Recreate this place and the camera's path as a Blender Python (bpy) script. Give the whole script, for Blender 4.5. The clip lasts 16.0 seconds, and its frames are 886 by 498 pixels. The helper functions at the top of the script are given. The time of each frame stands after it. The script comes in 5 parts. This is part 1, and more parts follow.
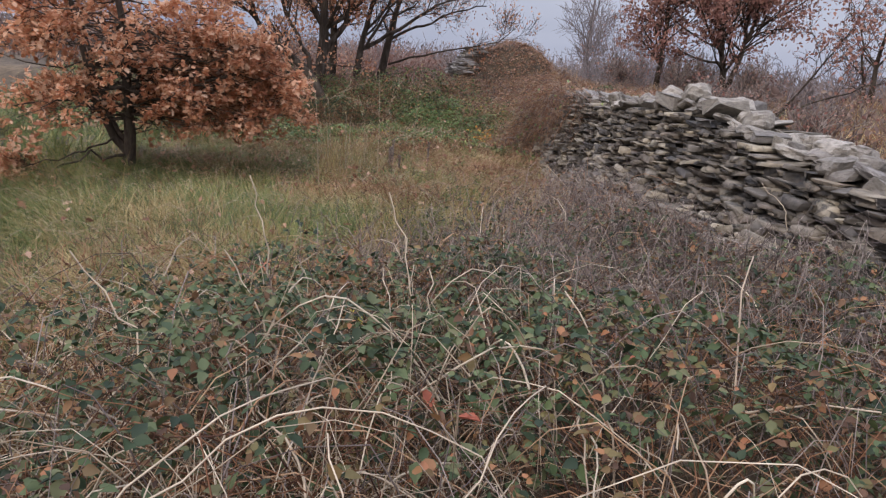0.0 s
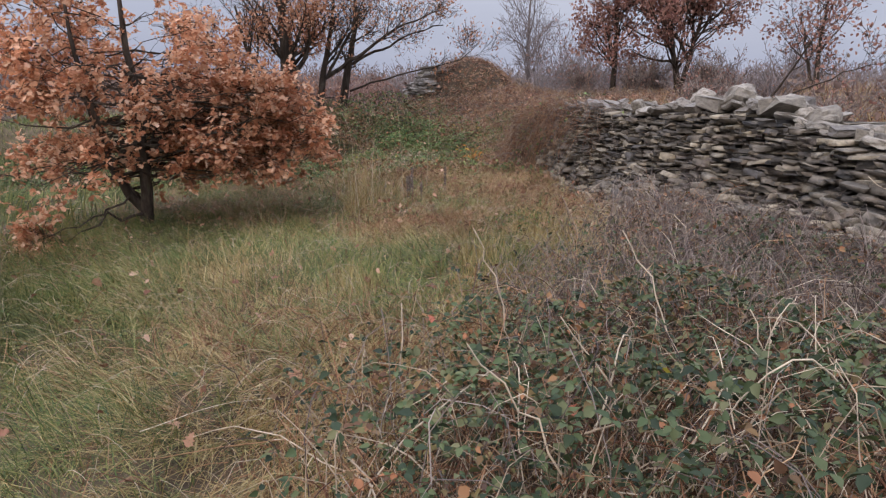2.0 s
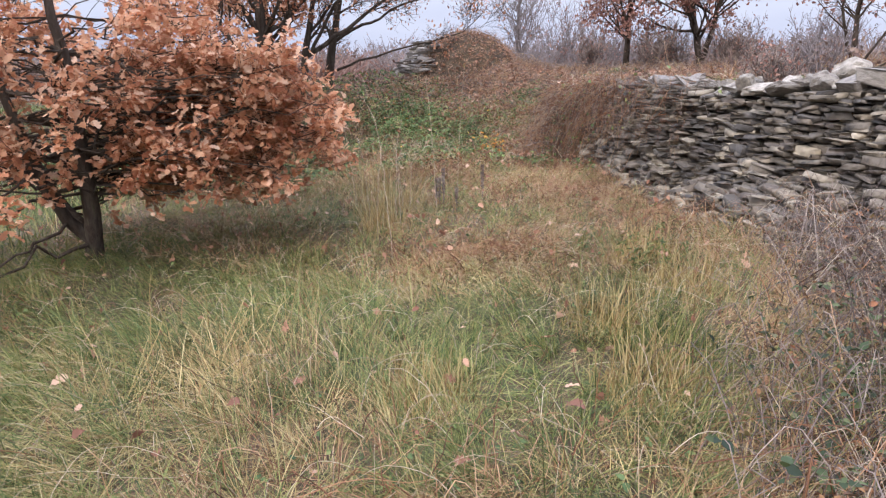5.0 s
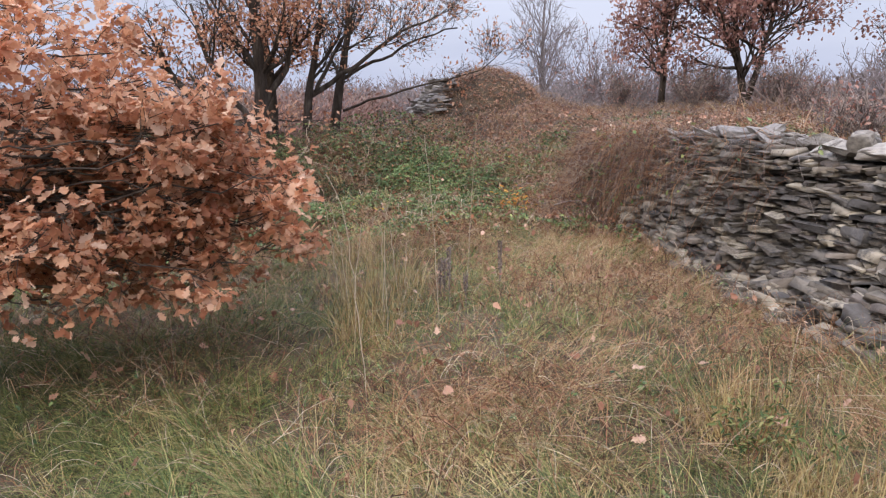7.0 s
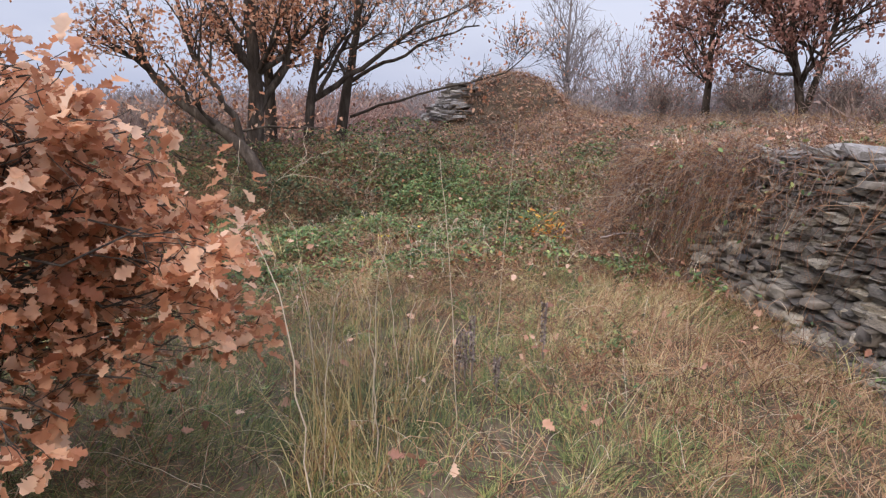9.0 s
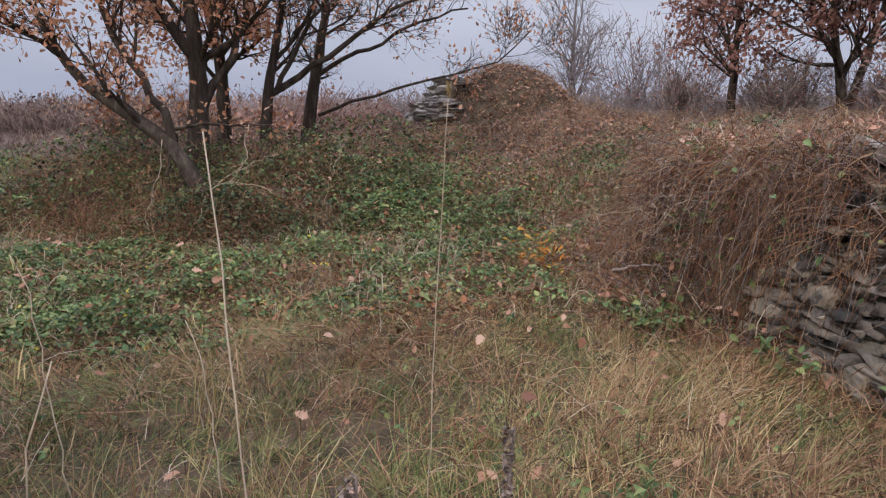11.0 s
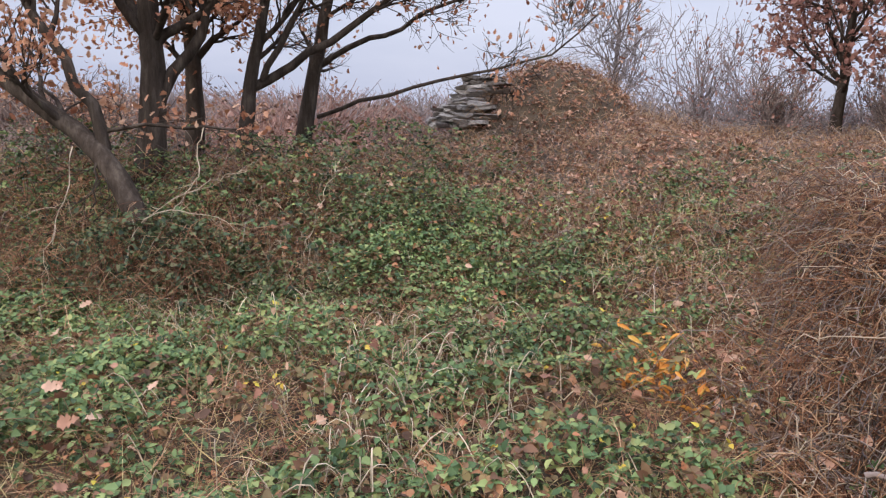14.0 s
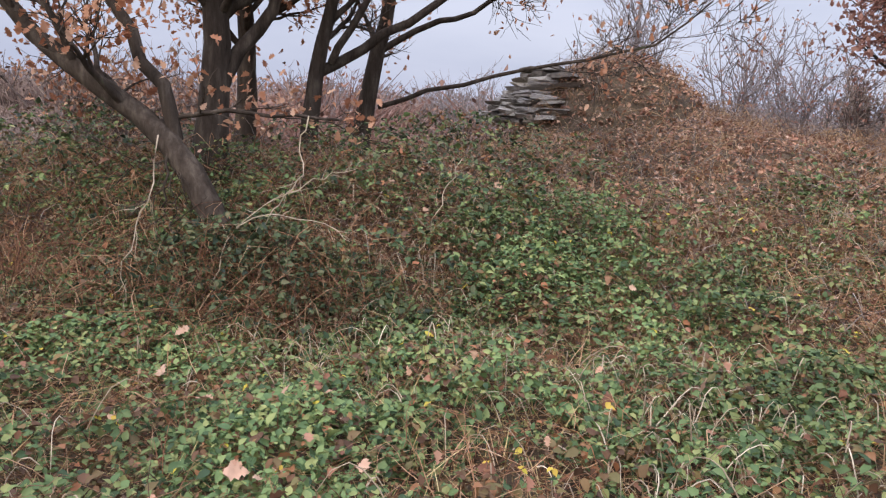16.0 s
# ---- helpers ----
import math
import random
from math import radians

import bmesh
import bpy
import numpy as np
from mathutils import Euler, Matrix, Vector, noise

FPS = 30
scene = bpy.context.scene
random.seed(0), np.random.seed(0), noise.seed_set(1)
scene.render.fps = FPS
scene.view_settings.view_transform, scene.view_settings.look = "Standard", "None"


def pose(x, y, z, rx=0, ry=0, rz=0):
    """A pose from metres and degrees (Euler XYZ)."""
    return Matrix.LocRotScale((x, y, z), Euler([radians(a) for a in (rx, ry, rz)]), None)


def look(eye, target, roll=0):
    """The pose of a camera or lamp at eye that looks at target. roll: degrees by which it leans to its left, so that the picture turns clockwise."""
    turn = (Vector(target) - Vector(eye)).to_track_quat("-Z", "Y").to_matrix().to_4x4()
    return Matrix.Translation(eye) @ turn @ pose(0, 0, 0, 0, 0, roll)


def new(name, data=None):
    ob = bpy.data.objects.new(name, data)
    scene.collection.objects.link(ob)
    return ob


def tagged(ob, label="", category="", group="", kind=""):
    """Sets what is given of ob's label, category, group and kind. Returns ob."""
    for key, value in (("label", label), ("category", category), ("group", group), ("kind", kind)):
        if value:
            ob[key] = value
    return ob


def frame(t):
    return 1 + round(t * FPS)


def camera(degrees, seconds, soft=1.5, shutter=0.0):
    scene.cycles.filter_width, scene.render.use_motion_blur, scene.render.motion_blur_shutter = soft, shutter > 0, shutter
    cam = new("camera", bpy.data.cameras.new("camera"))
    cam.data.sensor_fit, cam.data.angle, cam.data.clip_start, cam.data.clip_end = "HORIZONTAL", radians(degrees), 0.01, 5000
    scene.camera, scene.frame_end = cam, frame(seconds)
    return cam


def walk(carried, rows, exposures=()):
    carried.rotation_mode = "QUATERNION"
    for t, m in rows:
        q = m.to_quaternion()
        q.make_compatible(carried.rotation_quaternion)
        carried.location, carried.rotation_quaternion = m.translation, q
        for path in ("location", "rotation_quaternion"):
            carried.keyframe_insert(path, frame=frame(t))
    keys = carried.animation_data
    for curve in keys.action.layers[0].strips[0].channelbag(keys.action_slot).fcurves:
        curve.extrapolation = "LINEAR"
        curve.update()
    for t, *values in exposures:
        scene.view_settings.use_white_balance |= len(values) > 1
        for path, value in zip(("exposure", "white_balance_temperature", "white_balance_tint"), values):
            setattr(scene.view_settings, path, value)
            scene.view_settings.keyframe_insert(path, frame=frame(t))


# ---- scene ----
cam = camera(67.8, 16.0, soft=1.25)
PATH = [
    (0, (4.255, 3.104, 1.677), (3.642, 4.925, 1.123), 5.0),
    (0.5, (3.956, 3.062, 1.652), (3.369, 4.901, 1.129), 4.1),
    (1, (3.573, 2.968, 1.689), (3.022, 4.821, 1.176), 3.5),
    (1.5, (3.149, 2.842, 1.685), (2.664, 4.718, 1.19), 2.1),
    (2, (2.848, 2.918, 1.708), (2.41, 4.804, 1.209), -0.1),
    (2.5, (2.554, 3.197, 1.717), (2.112, 5.08, 1.208), -1.3),
    (3, (2.389, 3.42, 1.714), (1.955, 5.299, 1.183), -1.1),
    (3.2, (2.265, 3.544, 1.667), (1.837, 5.419, 1.121), -1.0),
    (5.3, (1.532, 5.29, 1.663), (1.181, 7.176, 1.1), -0.9),
    (5.5, (1.518, 5.549, 1.669), (1.166, 7.435, 1.103), -0.7),
    (6, (1.573, 6.019, 1.738), (1.213, 7.906, 1.182), -0.7),
    (6.5, (1.569, 6.42, 1.799), (1.157, 8.308, 1.284), -1.0),
    (7, (1.374, 6.821, 1.778), (0.947, 8.719, 1.314), -1.0),
    (7.5, (1.191, 7.201, 1.763), (0.752, 9.097, 1.302), -0.9),
    (8, (1.149, 7.632, 1.749), (0.689, 9.524, 1.293), -1.2),
    (8.5, (1.091, 8.097, 1.748), (0.62, 9.989, 1.302), -0.6),
    (9, (0.923, 8.632, 1.729), (0.453, 10.525, 1.286), -0.3),
    (9.2, (0.863, 8.804, 1.756), (0.395, 10.698, 1.314), -0.2),
    (11.3, (0.888, 11.128, 1.483), (0.386, 13.018, 1.067), -0.4),
    (11.5, (0.909, 11.338, 1.507), (0.394, 13.226, 1.094), -0.2),
    (12, (0.772, 11.845, 1.474), (0.235, 13.727, 1.061), 0.3),
    (12.5, (0.554, 12.378, 1.51), (0.013, 14.259, 1.096), 0.7),
    (13, (0.483, 12.872, 1.496), (-0.059, 14.753, 1.084), 0.9),
    (13.5, (0.402, 13.189, 1.549), (-0.142, 15.07, 1.137), 1.2),
    (14, (-0.014, 13.512, 1.49), (-0.553, 15.394, 1.08), 1.4),
    (14.5, (-0.363, 13.716, 1.48), (-0.905, 15.596, 1.065), 1.3),
    (15, (-0.733, 13.972, 1.406), (-1.267, 15.853, 0.985), 1.4),
    (15.5, (-1.138, 14.048, 1.392), (-1.65, 15.936, 0.976), 2.4),
    (16, (-1.664, 14.039, 1.42), (-2.11, 15.941, 0.995), 3.0),
]
EXPOSURES = [(0, 0, 6600, 15), (0.5, -0.06, 6600, 15), (0.9, -0.56, 6600, 15), (1.2, -0.48, 6600, 15), (1.6, -0.26, 6600, 15), (2, 0, 6600, 15), (3.2, -0.1, 6600, 15), (5.3, 0.7, 6450, 15), (6.2, 0.68, 6450, 15), (7, 0.44, 6500, 15), (8, 0.54, 6600, 15), (9.2, 0.38, 6600, 15), (11.3, 0, 6600, 15), (12.5, 0.27, 6600, 15), (15, 0.43, 6600, 15), (16, 0.38, 6600, 15)]
walk(cam, [(t, look(eye, target, roll)) for t, eye, target, roll in PATH], EXPOSURES)

# ---- world and light: an overcast late-autumn afternoon ----
SUN_ELEV, SUN_TURN = radians(38), radians(200)
world = bpy.data.worlds.new("overcast")
scene.world = world
world.use_nodes = True
wn, wl = world.node_tree.nodes, world.node_tree.links
wn.clear()
w_out, w_bg = wn.new("ShaderNodeOutputWorld"), wn.new("ShaderNodeBackground")
w_sky = wn.new("ShaderNodeTexSky")
w_sky.sky_type, w_sky.sun_disc, w_sky.sun_elevation, w_sky.sun_rotation = "NISHITA", False, SUN_ELEV, SUN_TURN
w_sky.air_density, w_sky.dust_density = 1.2, 4.0
w_tex, w_map, w_noise, w_ramp, w_mix = (wn.new("ShaderNode" + k) for k in ("TexCoord", "Mapping", "TexNoise", "ValToRGB", "MixRGB"))
w_map.inputs["Scale"].default_value = (1.0, 1.0, 4.5)
w_noise.inputs["Scale"].default_value, w_noise.inputs["Detail"].default_value = 1.6, 5.0
w_ramp.color_ramp.elements[0].position, w_ramp.color_ramp.elements[0].color = 0.3, (3.6, 4.2, 5.7, 1)
w_ramp.color_ramp.elements[1].position, w_ramp.color_ramp.elements[1].color = 0.7, (5.6, 6.1, 7.4, 1)
w_mix.inputs[0].default_value = 0.88
wl.new(w_tex.outputs["Generated"], w_map.inputs[0])
wl.new(w_map.outputs[0], w_noise.inputs[0])
wl.new(w_noise.outputs[0], w_ramp.inputs[0])
wl.new(w_sky.outputs[0], w_mix.inputs[1])
wl.new(w_ramp.outputs[0], w_mix.inputs[2])
w_sep, w_zen, w_up = wn.new("ShaderNodeSeparateXYZ"), wn.new("ShaderNodeMapRange"), wn.new("ShaderNodeMixRGB")
w_zen.inputs[1].default_value, w_zen.inputs[2].default_value, w_zen.inputs[3].default_value, w_zen.inputs[4].default_value = 0.15, 0.8, 1.0, 4.2
w_up.blend_type, w_up.inputs[0].default_value = "MULTIPLY", 1.0
wl.new(w_tex.outputs["Generated"], w_sep.inputs[0])
wl.new(w_sep.outputs[2], w_zen.inputs[0])
wl.new(w_mix.outputs[0], w_up.inputs[1])
wl.new(w_zen.outputs[0], w_up.inputs[2])
wl.new(w_up.outputs[0], w_bg.inputs[0])
w_bg.inputs[1].default_value = 0.1
wl.new(w_bg.outputs[0], w_out.inputs[0])
sun = new("sun", bpy.data.lights.new("sun", "SUN"))
sun.data.energy, sun.data.angle, sun.data.color = 1.6, radians(24), (1.0, 0.95, 0.9)
sun.matrix_world = look((0, 0, 30), (-8 * math.sin(SUN_TURN), -8 * math.cos(SUN_TURN), 30 - 8 * math.tan(SUN_ELEV)))
tagged(sun, "diffuse overcast daylight from the sky", "daylight", kind="structure")


# ---- materials ----
def material(name, colors, rough=0.8, translucent=0.0, scale=0.0, amount=0.35, random_from="island", bump=0.0, bump_scale=60.0, spec=0.3, dark=None, stretch=None):
    """A node material. colors: a ramp picked by the piece's own random value; scale: size of the patchy variation in the world."""
    mat = bpy.data.materials.new(name)
    mat.use_nodes = True
    n, l = mat.node_tree.nodes, mat.node_tree.links
    bsdf, out = n["Principled BSDF"], n["Material Output"]
    bsdf.inputs["Roughness"].default_value = rough
    bsdf.inputs["Specular IOR Level"].default_value = spec
    ramp = n.new("ShaderNodeValToRGB")
    e = ramp.color_ramp.elements
    while len(e) < len(colors):
        e.new(0.5)
    for k, c in enumerate(colors):
        e[k].position, e[k].color = k / max(1, len(colors) - 1), (*c, 1)
    coord = n.new("ShaderNodeNewGeometry")
    obj = n.new("ShaderNodeObjectInfo")
    tex = n.new("ShaderNodeTexCoord")
    place = tex.outputs["Object"]
    if stretch:
        mapping = n.new("ShaderNodeMapping")
        mapping.inputs["Scale"].default_value = stretch
        l.new(place, mapping.inputs[0])
        place = mapping.outputs[0]
    if random_from == "island":
        value = coord.outputs["Random Per Island"]
    elif random_from == "object":
        value = obj.outputs["Random"]
    else:
        first = n.new("ShaderNodeTexNoise")
        first.inputs["Scale"].default_value, first.inputs["Detail"].default_value = float(random_from), 8.0
        first.inputs["Roughness"].default_value = 0.7
        l.new(place, first.inputs[0])
        spread = n.new("ShaderNodeMapRange")
        spread.inputs[1].default_value, spread.inputs[2].default_value = 0.3, 0.7
        l.new(first.outputs[0], spread.inputs[0])
        value = spread.outputs[0]
    l.new(value, ramp.inputs[0])
    color = ramp.outputs[0]
    if scale:
        patch = n.new("ShaderNodeTexNoise")
        patch.inputs["Scale"].default_value, patch.inputs["Detail"].default_value = scale, 6.0
        l.new(place, patch.inputs[0])
        r2 = n.new("ShaderNodeMapRange")
        r2.inputs[1].default_value, r2.inputs[2].default_value, r2.inputs[3].default_value, r2.inputs[4].default_value = 0.3, 0.7, 1.0 - amount, 1.0 + amount
        l.new(patch.outputs[0], r2.inputs[0])
        mix = n.new("ShaderNodeMixRGB")
        mix.blend_type, mix.inputs[0].default_value = "MULTIPLY", 1.0
        l.new(color, mix.inputs[1])
        l.new(r2.outputs[0], mix.inputs[2])
        color = mix.outputs[0]
    if dark:
        spot = n.new("ShaderNodeTexNoise")
        spot.inputs["Scale"].default_value, spot.inputs["Detail"].default_value = dark[0], 9.0
        spot.inputs["Roughness"].default_value = 0.75
        l.new(place, spot.inputs[0])
        r3 = n.new("ShaderNodeMapRange")
        r3.inputs[1].default_value, r3.inputs[2].default_value = dark[1], dark[1] + 0.1
        l.new(spot.outputs[0], r3.inputs[0])
        mix2 = n.new("ShaderNodeMixRGB")
        mix2.inputs[2].default_value = (*dark[2], 1)
        l.new(r3.outputs[0], mix2.inputs[0])
        l.new(color, mix2.inputs[1])
        color = mix2.outputs[0]
    l.new(color, bsdf.inputs["Base Color"])
    if bump:
        fine = n.new("ShaderNodeTexNoise")
        fine.inputs["Scale"].default_value, fine.inputs["Detail"].default_value = bump_scale, 8.0
        l.new(place, fine.inputs[0])
        b = n.new("ShaderNodeBump")
        b.inputs["Strength"].default_value, b.inputs["Distance"].default_value = bump, 0.02
        l.new(fine.outputs[0], b.inputs["Height"])
        l.new(b.outputs[0], bsdf.inputs["Normal"])
    if translucent:
        tr, mx = n.new("ShaderNodeBsdfTranslucent"), n.new("ShaderNodeMixShader")
        mx.inputs[0].default_value = translucent
        l.new(color, tr.inputs[0])
        l.new(bsdf.outputs[0], mx.inputs[1])
        l.new(tr.outputs[0], mx.inputs[2])
        l.new(mx.outputs[0], out.inputs["Surface"])
    return mat


# far scrub: distance haze is painted in as narrow, greyed colour ramps
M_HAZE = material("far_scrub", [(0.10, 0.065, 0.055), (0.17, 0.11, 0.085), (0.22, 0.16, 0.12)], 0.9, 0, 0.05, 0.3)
M_FARSCRUB = material("russet_scrub", [(0.13, 0.07, 0.055), (0.22, 0.12, 0.09), (0.28, 0.18, 0.14)], 0.9, 0, 0.05, 0.3)
M_GROUND = material("soil_and_thatch", [(0.03, 0.02, 0.013), (0.085, 0.06, 0.035), (0.14, 0.10, 0.06)], 0.95, random_from="3.0", scale=0.35, bump=0.8, bump_scale=25)
M_GRASS = material("green_grass", [(0.03, 0.056, 0.016), (0.077, 0.11, 0.029), (0.168, 0.182, 0.052), (0.315, 0.278, 0.102)], 0.6, 0.18, 0.7, 0.35)
M_STRAW = material("straw_grass", [(0.17, 0.1, 0.039), (0.31, 0.215, 0.083), (0.41, 0.31, 0.132), (0.49, 0.40, 0.205)], 0.7, 0.12, 0.6, 0.35)
M_RUSSET = material("russet_stems", [(0.042, 0.019, 0.011), (0.14, 0.058, 0.028), (0.28, 0.135, 0.066), (0.42, 0.27, 0.155)], 0.75, 0.1, 0.8, 0.3)
M_RUSSETGRASS = material("russet_grass", [(0.11, 0.05, 0.024), (0.22, 0.115, 0.055), (0.34, 0.2, 0.1), (0.43, 0.31, 0.175)], 0.75, 0.1, 0.8, 0.3)
M_CANE = material("pale_canes", [(0.26, 0.19, 0.125), (0.39, 0.305, 0.21), (0.52, 0.43, 0.31)], 0.7, 0, 6.0, 0.3)
M_TWIG = material("grey_twigs", [(0.065, 0.046, 0.04), (0.16, 0.12, 0.1), (0.31, 0.25, 0.205)], 0.8, 0, 3.0, 0.3)
M_BRAMBLE = material("bramble_leaves", [(0.033, 0.058, 0.025), (0.072, 0.118, 0.044), (0.118, 0.176, 0.062), (0.16, 0.21, 0.073), (0.25, 0.255, 0.09)], 0.62, 0.2, 1.0, 0.3, spec=0.25)
# a darker ramp than M_BRAMBLE, for thicket, bank and leaning stem
M_BRAMBLE_DARK = material("dark_bramble_leaves", [(0.016, 0.026, 0.013), (0.034, 0.05, 0.022), (0.057, 0.082, 0.03), (0.088, 0.108, 0.045), (0.13, 0.12, 0.055)], 0.6, 0.15, 1.0, 0.3, spec=0.25)
M_BRAMBLE_OLD = material("turning_bramble_leaves", [(0.06, 0.032, 0.018), (0.14, 0.07, 0.035), (0.13, 0.11, 0.04), (0.32, 0.13, 0.06)], 0.65, 0.2, 1.0, 0.3)
M_YELLOW = material("yellow_leaves", [(0.42, 0.34, 0.04), (0.55, 0.44, 0.06), (0.48, 0.3, 0.05)], 0.55, 0.35)
M_ORANGE = material("orange_leaves", [(0.5, 0.17, 0.03), (0.62, 0.27, 0.05), (0.6, 0.36, 0.08)], 0.6, 0.35)
M_REDLEAF = material("red_leaves", [(0.42, 0.10, 0.07), (0.5, 0.17, 0.09), (0.5, 0.24, 0.1)], 0.6, 0.3)
M_LITTER = material("fallen_oak_leaves", [(0.15, 0.068, 0.043), (0.28, 0.13, 0.078), (0.40, 0.225, 0.14), (0.48, 0.32, 0.22)], 0.75, 0.15, 0.7, 0.25)
M_OAKLEAF = material("copper_oak_leaves", [(0.34, 0.135, 0.07), (0.52, 0.235, 0.122), (0.67, 0.37, 0.21), (0.79, 0.55, 0.38)], 0.6, 0.6, 0.9, 0.25)
M_FARLEAF = material("dull_red_oak_leaves", [(0.17, 0.077, 0.06), (0.32, 0.15, 0.108), (0.47, 0.28, 0.21)], 0.65, 0.42, 0.5, 0.25)
M_BANKLEAF = material("russet_oak_leaves", [(0.2, 0.075, 0.04), (0.36, 0.15, 0.075), (0.5, 0.25, 0.14), (0.6, 0.38, 0.25)], 0.65, 0.4, 0.9, 0.25)
M_BARK = material("oak_bark", [(0.021, 0.016, 0.012), (0.054, 0.041, 0.031), (0.115, 0.092, 0.07)], 1.0, random_from="9.0", bump=1.0, bump_scale=30, spec=0.08, stretch=(1, 1, 0.25), dark=(2.2, 0.6, (0.07, 0.085, 0.04)))
# far twigs: paler than M_TWIG, with the haze put into the colour
M_FARTWIG = material("haze_paled_twigs", [(0.13, 0.105, 0.10), (0.19, 0.16, 0.15), (0.25, 0.21, 0.20)], 0.85)
M_STONE = material("weathered_limestone", [(0.049, 0.043, 0.037), (0.146, 0.122, 0.092), (0.076, 0.067, 0.058), (0.324, 0.275, 0.198), (0.103, 0.084, 0.069), (0.194, 0.158, 0.114)], 0.9, random_from="object", scale=7.0, amount=0.45, bump=0.9, bump_scale=22, dark=(3.0, 0.53, (0.05, 0.046, 0.042)))
M_STONE_REST = material("weathered_limestone_rest", [(0.049, 0.043, 0.037), (0.146, 0.122, 0.092), (0.076, 0.067, 0.058), (0.324, 0.275, 0.198), (0.103, 0.084, 0.069), (0.194, 0.158, 0.114)], 0.9, scale=7.0, amount=0.45, bump=0.9, bump_scale=22, dark=(3.0, 0.53, (0.05, 0.046, 0.042)))
M_CAP = material("pale_cap_stone", [(0.12, 0.105, 0.09), (0.30, 0.265, 0.215), (0.18, 0.16, 0.14), (0.24, 0.21, 0.175)], 0.9, random_from="object", scale=5.0, amount=0.35, bump=0.9, bump_scale=18, dark=(5.0, 0.6, (0.14, 0.13, 0.11)))
M_BLOCK = material("pale_block", [(0.22, 0.195, 0.16), (0.36, 0.32, 0.265), (0.29, 0.255, 0.21)], 0.9, random_from="object", scale=5.0, amount=0.35, bump=0.9, bump_scale=18, dark=(5.0, 0.62, (0.2, 0.18, 0.15)))
# wall core: the shade of the gaps is put into this dark colour
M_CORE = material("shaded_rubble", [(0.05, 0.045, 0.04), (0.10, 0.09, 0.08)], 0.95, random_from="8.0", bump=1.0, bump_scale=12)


# ---- mesh helpers ----
def rng_for(seed):
    return np.random.default_rng(seed)


def mesh_object(name, v, f, mat, parent=None, label="", smooth=False):
    """One mesh object from numpy corners and triangles."""
    v, f = np.asarray(v, np.float32).reshape(-1, 3), np.asarray(f, np.int32).reshape(-1, 3)
    me = bpy.data.meshes.new(name)
    me.vertices.add(len(v)), me.loops.add(len(f) * 3), me.polygons.add(len(f))
    me.vertices.foreach_set("co", v.ravel())
    me.loops.foreach_set("vertex_index", f.ravel())
    me.polygons.foreach_set("loop_start", np.arange(0, len(f) * 3, 3, dtype=np.int32))
    me.polygons.foreach_set("loop_total", np.full(len(f), 3, np.int32))
    if smooth:
        me.polygons.foreach_set("use_smooth", np.ones(len(f), bool))
    me.materials.append(mat)
    me.update(calc_edges=True)
    ob = new(name, me)
    if parent:
        ob.parent = parent
    if label:
        tagged(ob, label)
    return ob


def part(name, vf, material_, parent, label="", smooth=False):
    return mesh_object(name, vf[0], vf[1], material_, parent, label, smooth)


def joined(pieces):
    """Several (corners, triangles) as one."""
    vs, fs, n = [], [], 0
    for v, f in pieces:
        v, f = np.asarray(v).reshape(-1, 3), np.asarray(f).reshape(-1, 3)
        vs.append(v), fs.append(f + n)
        n += len(v)
    return (np.concatenate(vs), np.concatenate(fs)) if vs else (np.zeros((0, 3)), np.zeros((0, 3), int))


def scattered(tv, tf, where, turn, size):
    """A template at many places: where N x 3, turn N x 3 x 3, size N or N x 3."""
    size = np.asarray(size, float)
    size = size[:, None] if size.ndim == 1 else size
    v = np.einsum("nij,nkj->nki", turn, tv[None] * size[:, None, :]) + where[:, None]
    f = tf[None] + (np.arange(len(where)) * len(tv))[:, None, None]
    return v.reshape(-1, 3), f.reshape(-1, 3)


def turns(rng, n, tilt=0.6, face=None):
    """Random turns: a free heading, then a tilt of about that many radians from lying flat."""
    a, t, r = rng.uniform(0, 2 * np.pi, n) if face is None else face, rng.normal(0, tilt, n), rng.normal(0, tilt, n)
    ca, sa, ct, st, cr, sr, z, o = np.cos(a), np.sin(a), np.cos(t), np.sin(t), np.cos(r), np.sin(r), np.zeros(n), np.ones(n)
    rz = np.stack([ca, -sa, z, sa, ca, z, z, z, o], 1).reshape(-1, 3, 3)
    rx = np.stack([o, z, z, z, ct, -st, z, st, ct], 1).reshape(-1, 3, 3)
    ry = np.stack([cr, z, sr, z, o, z, -sr, z, cr], 1).reshape(-1, 3, 3)
    return rz @ rx @ ry


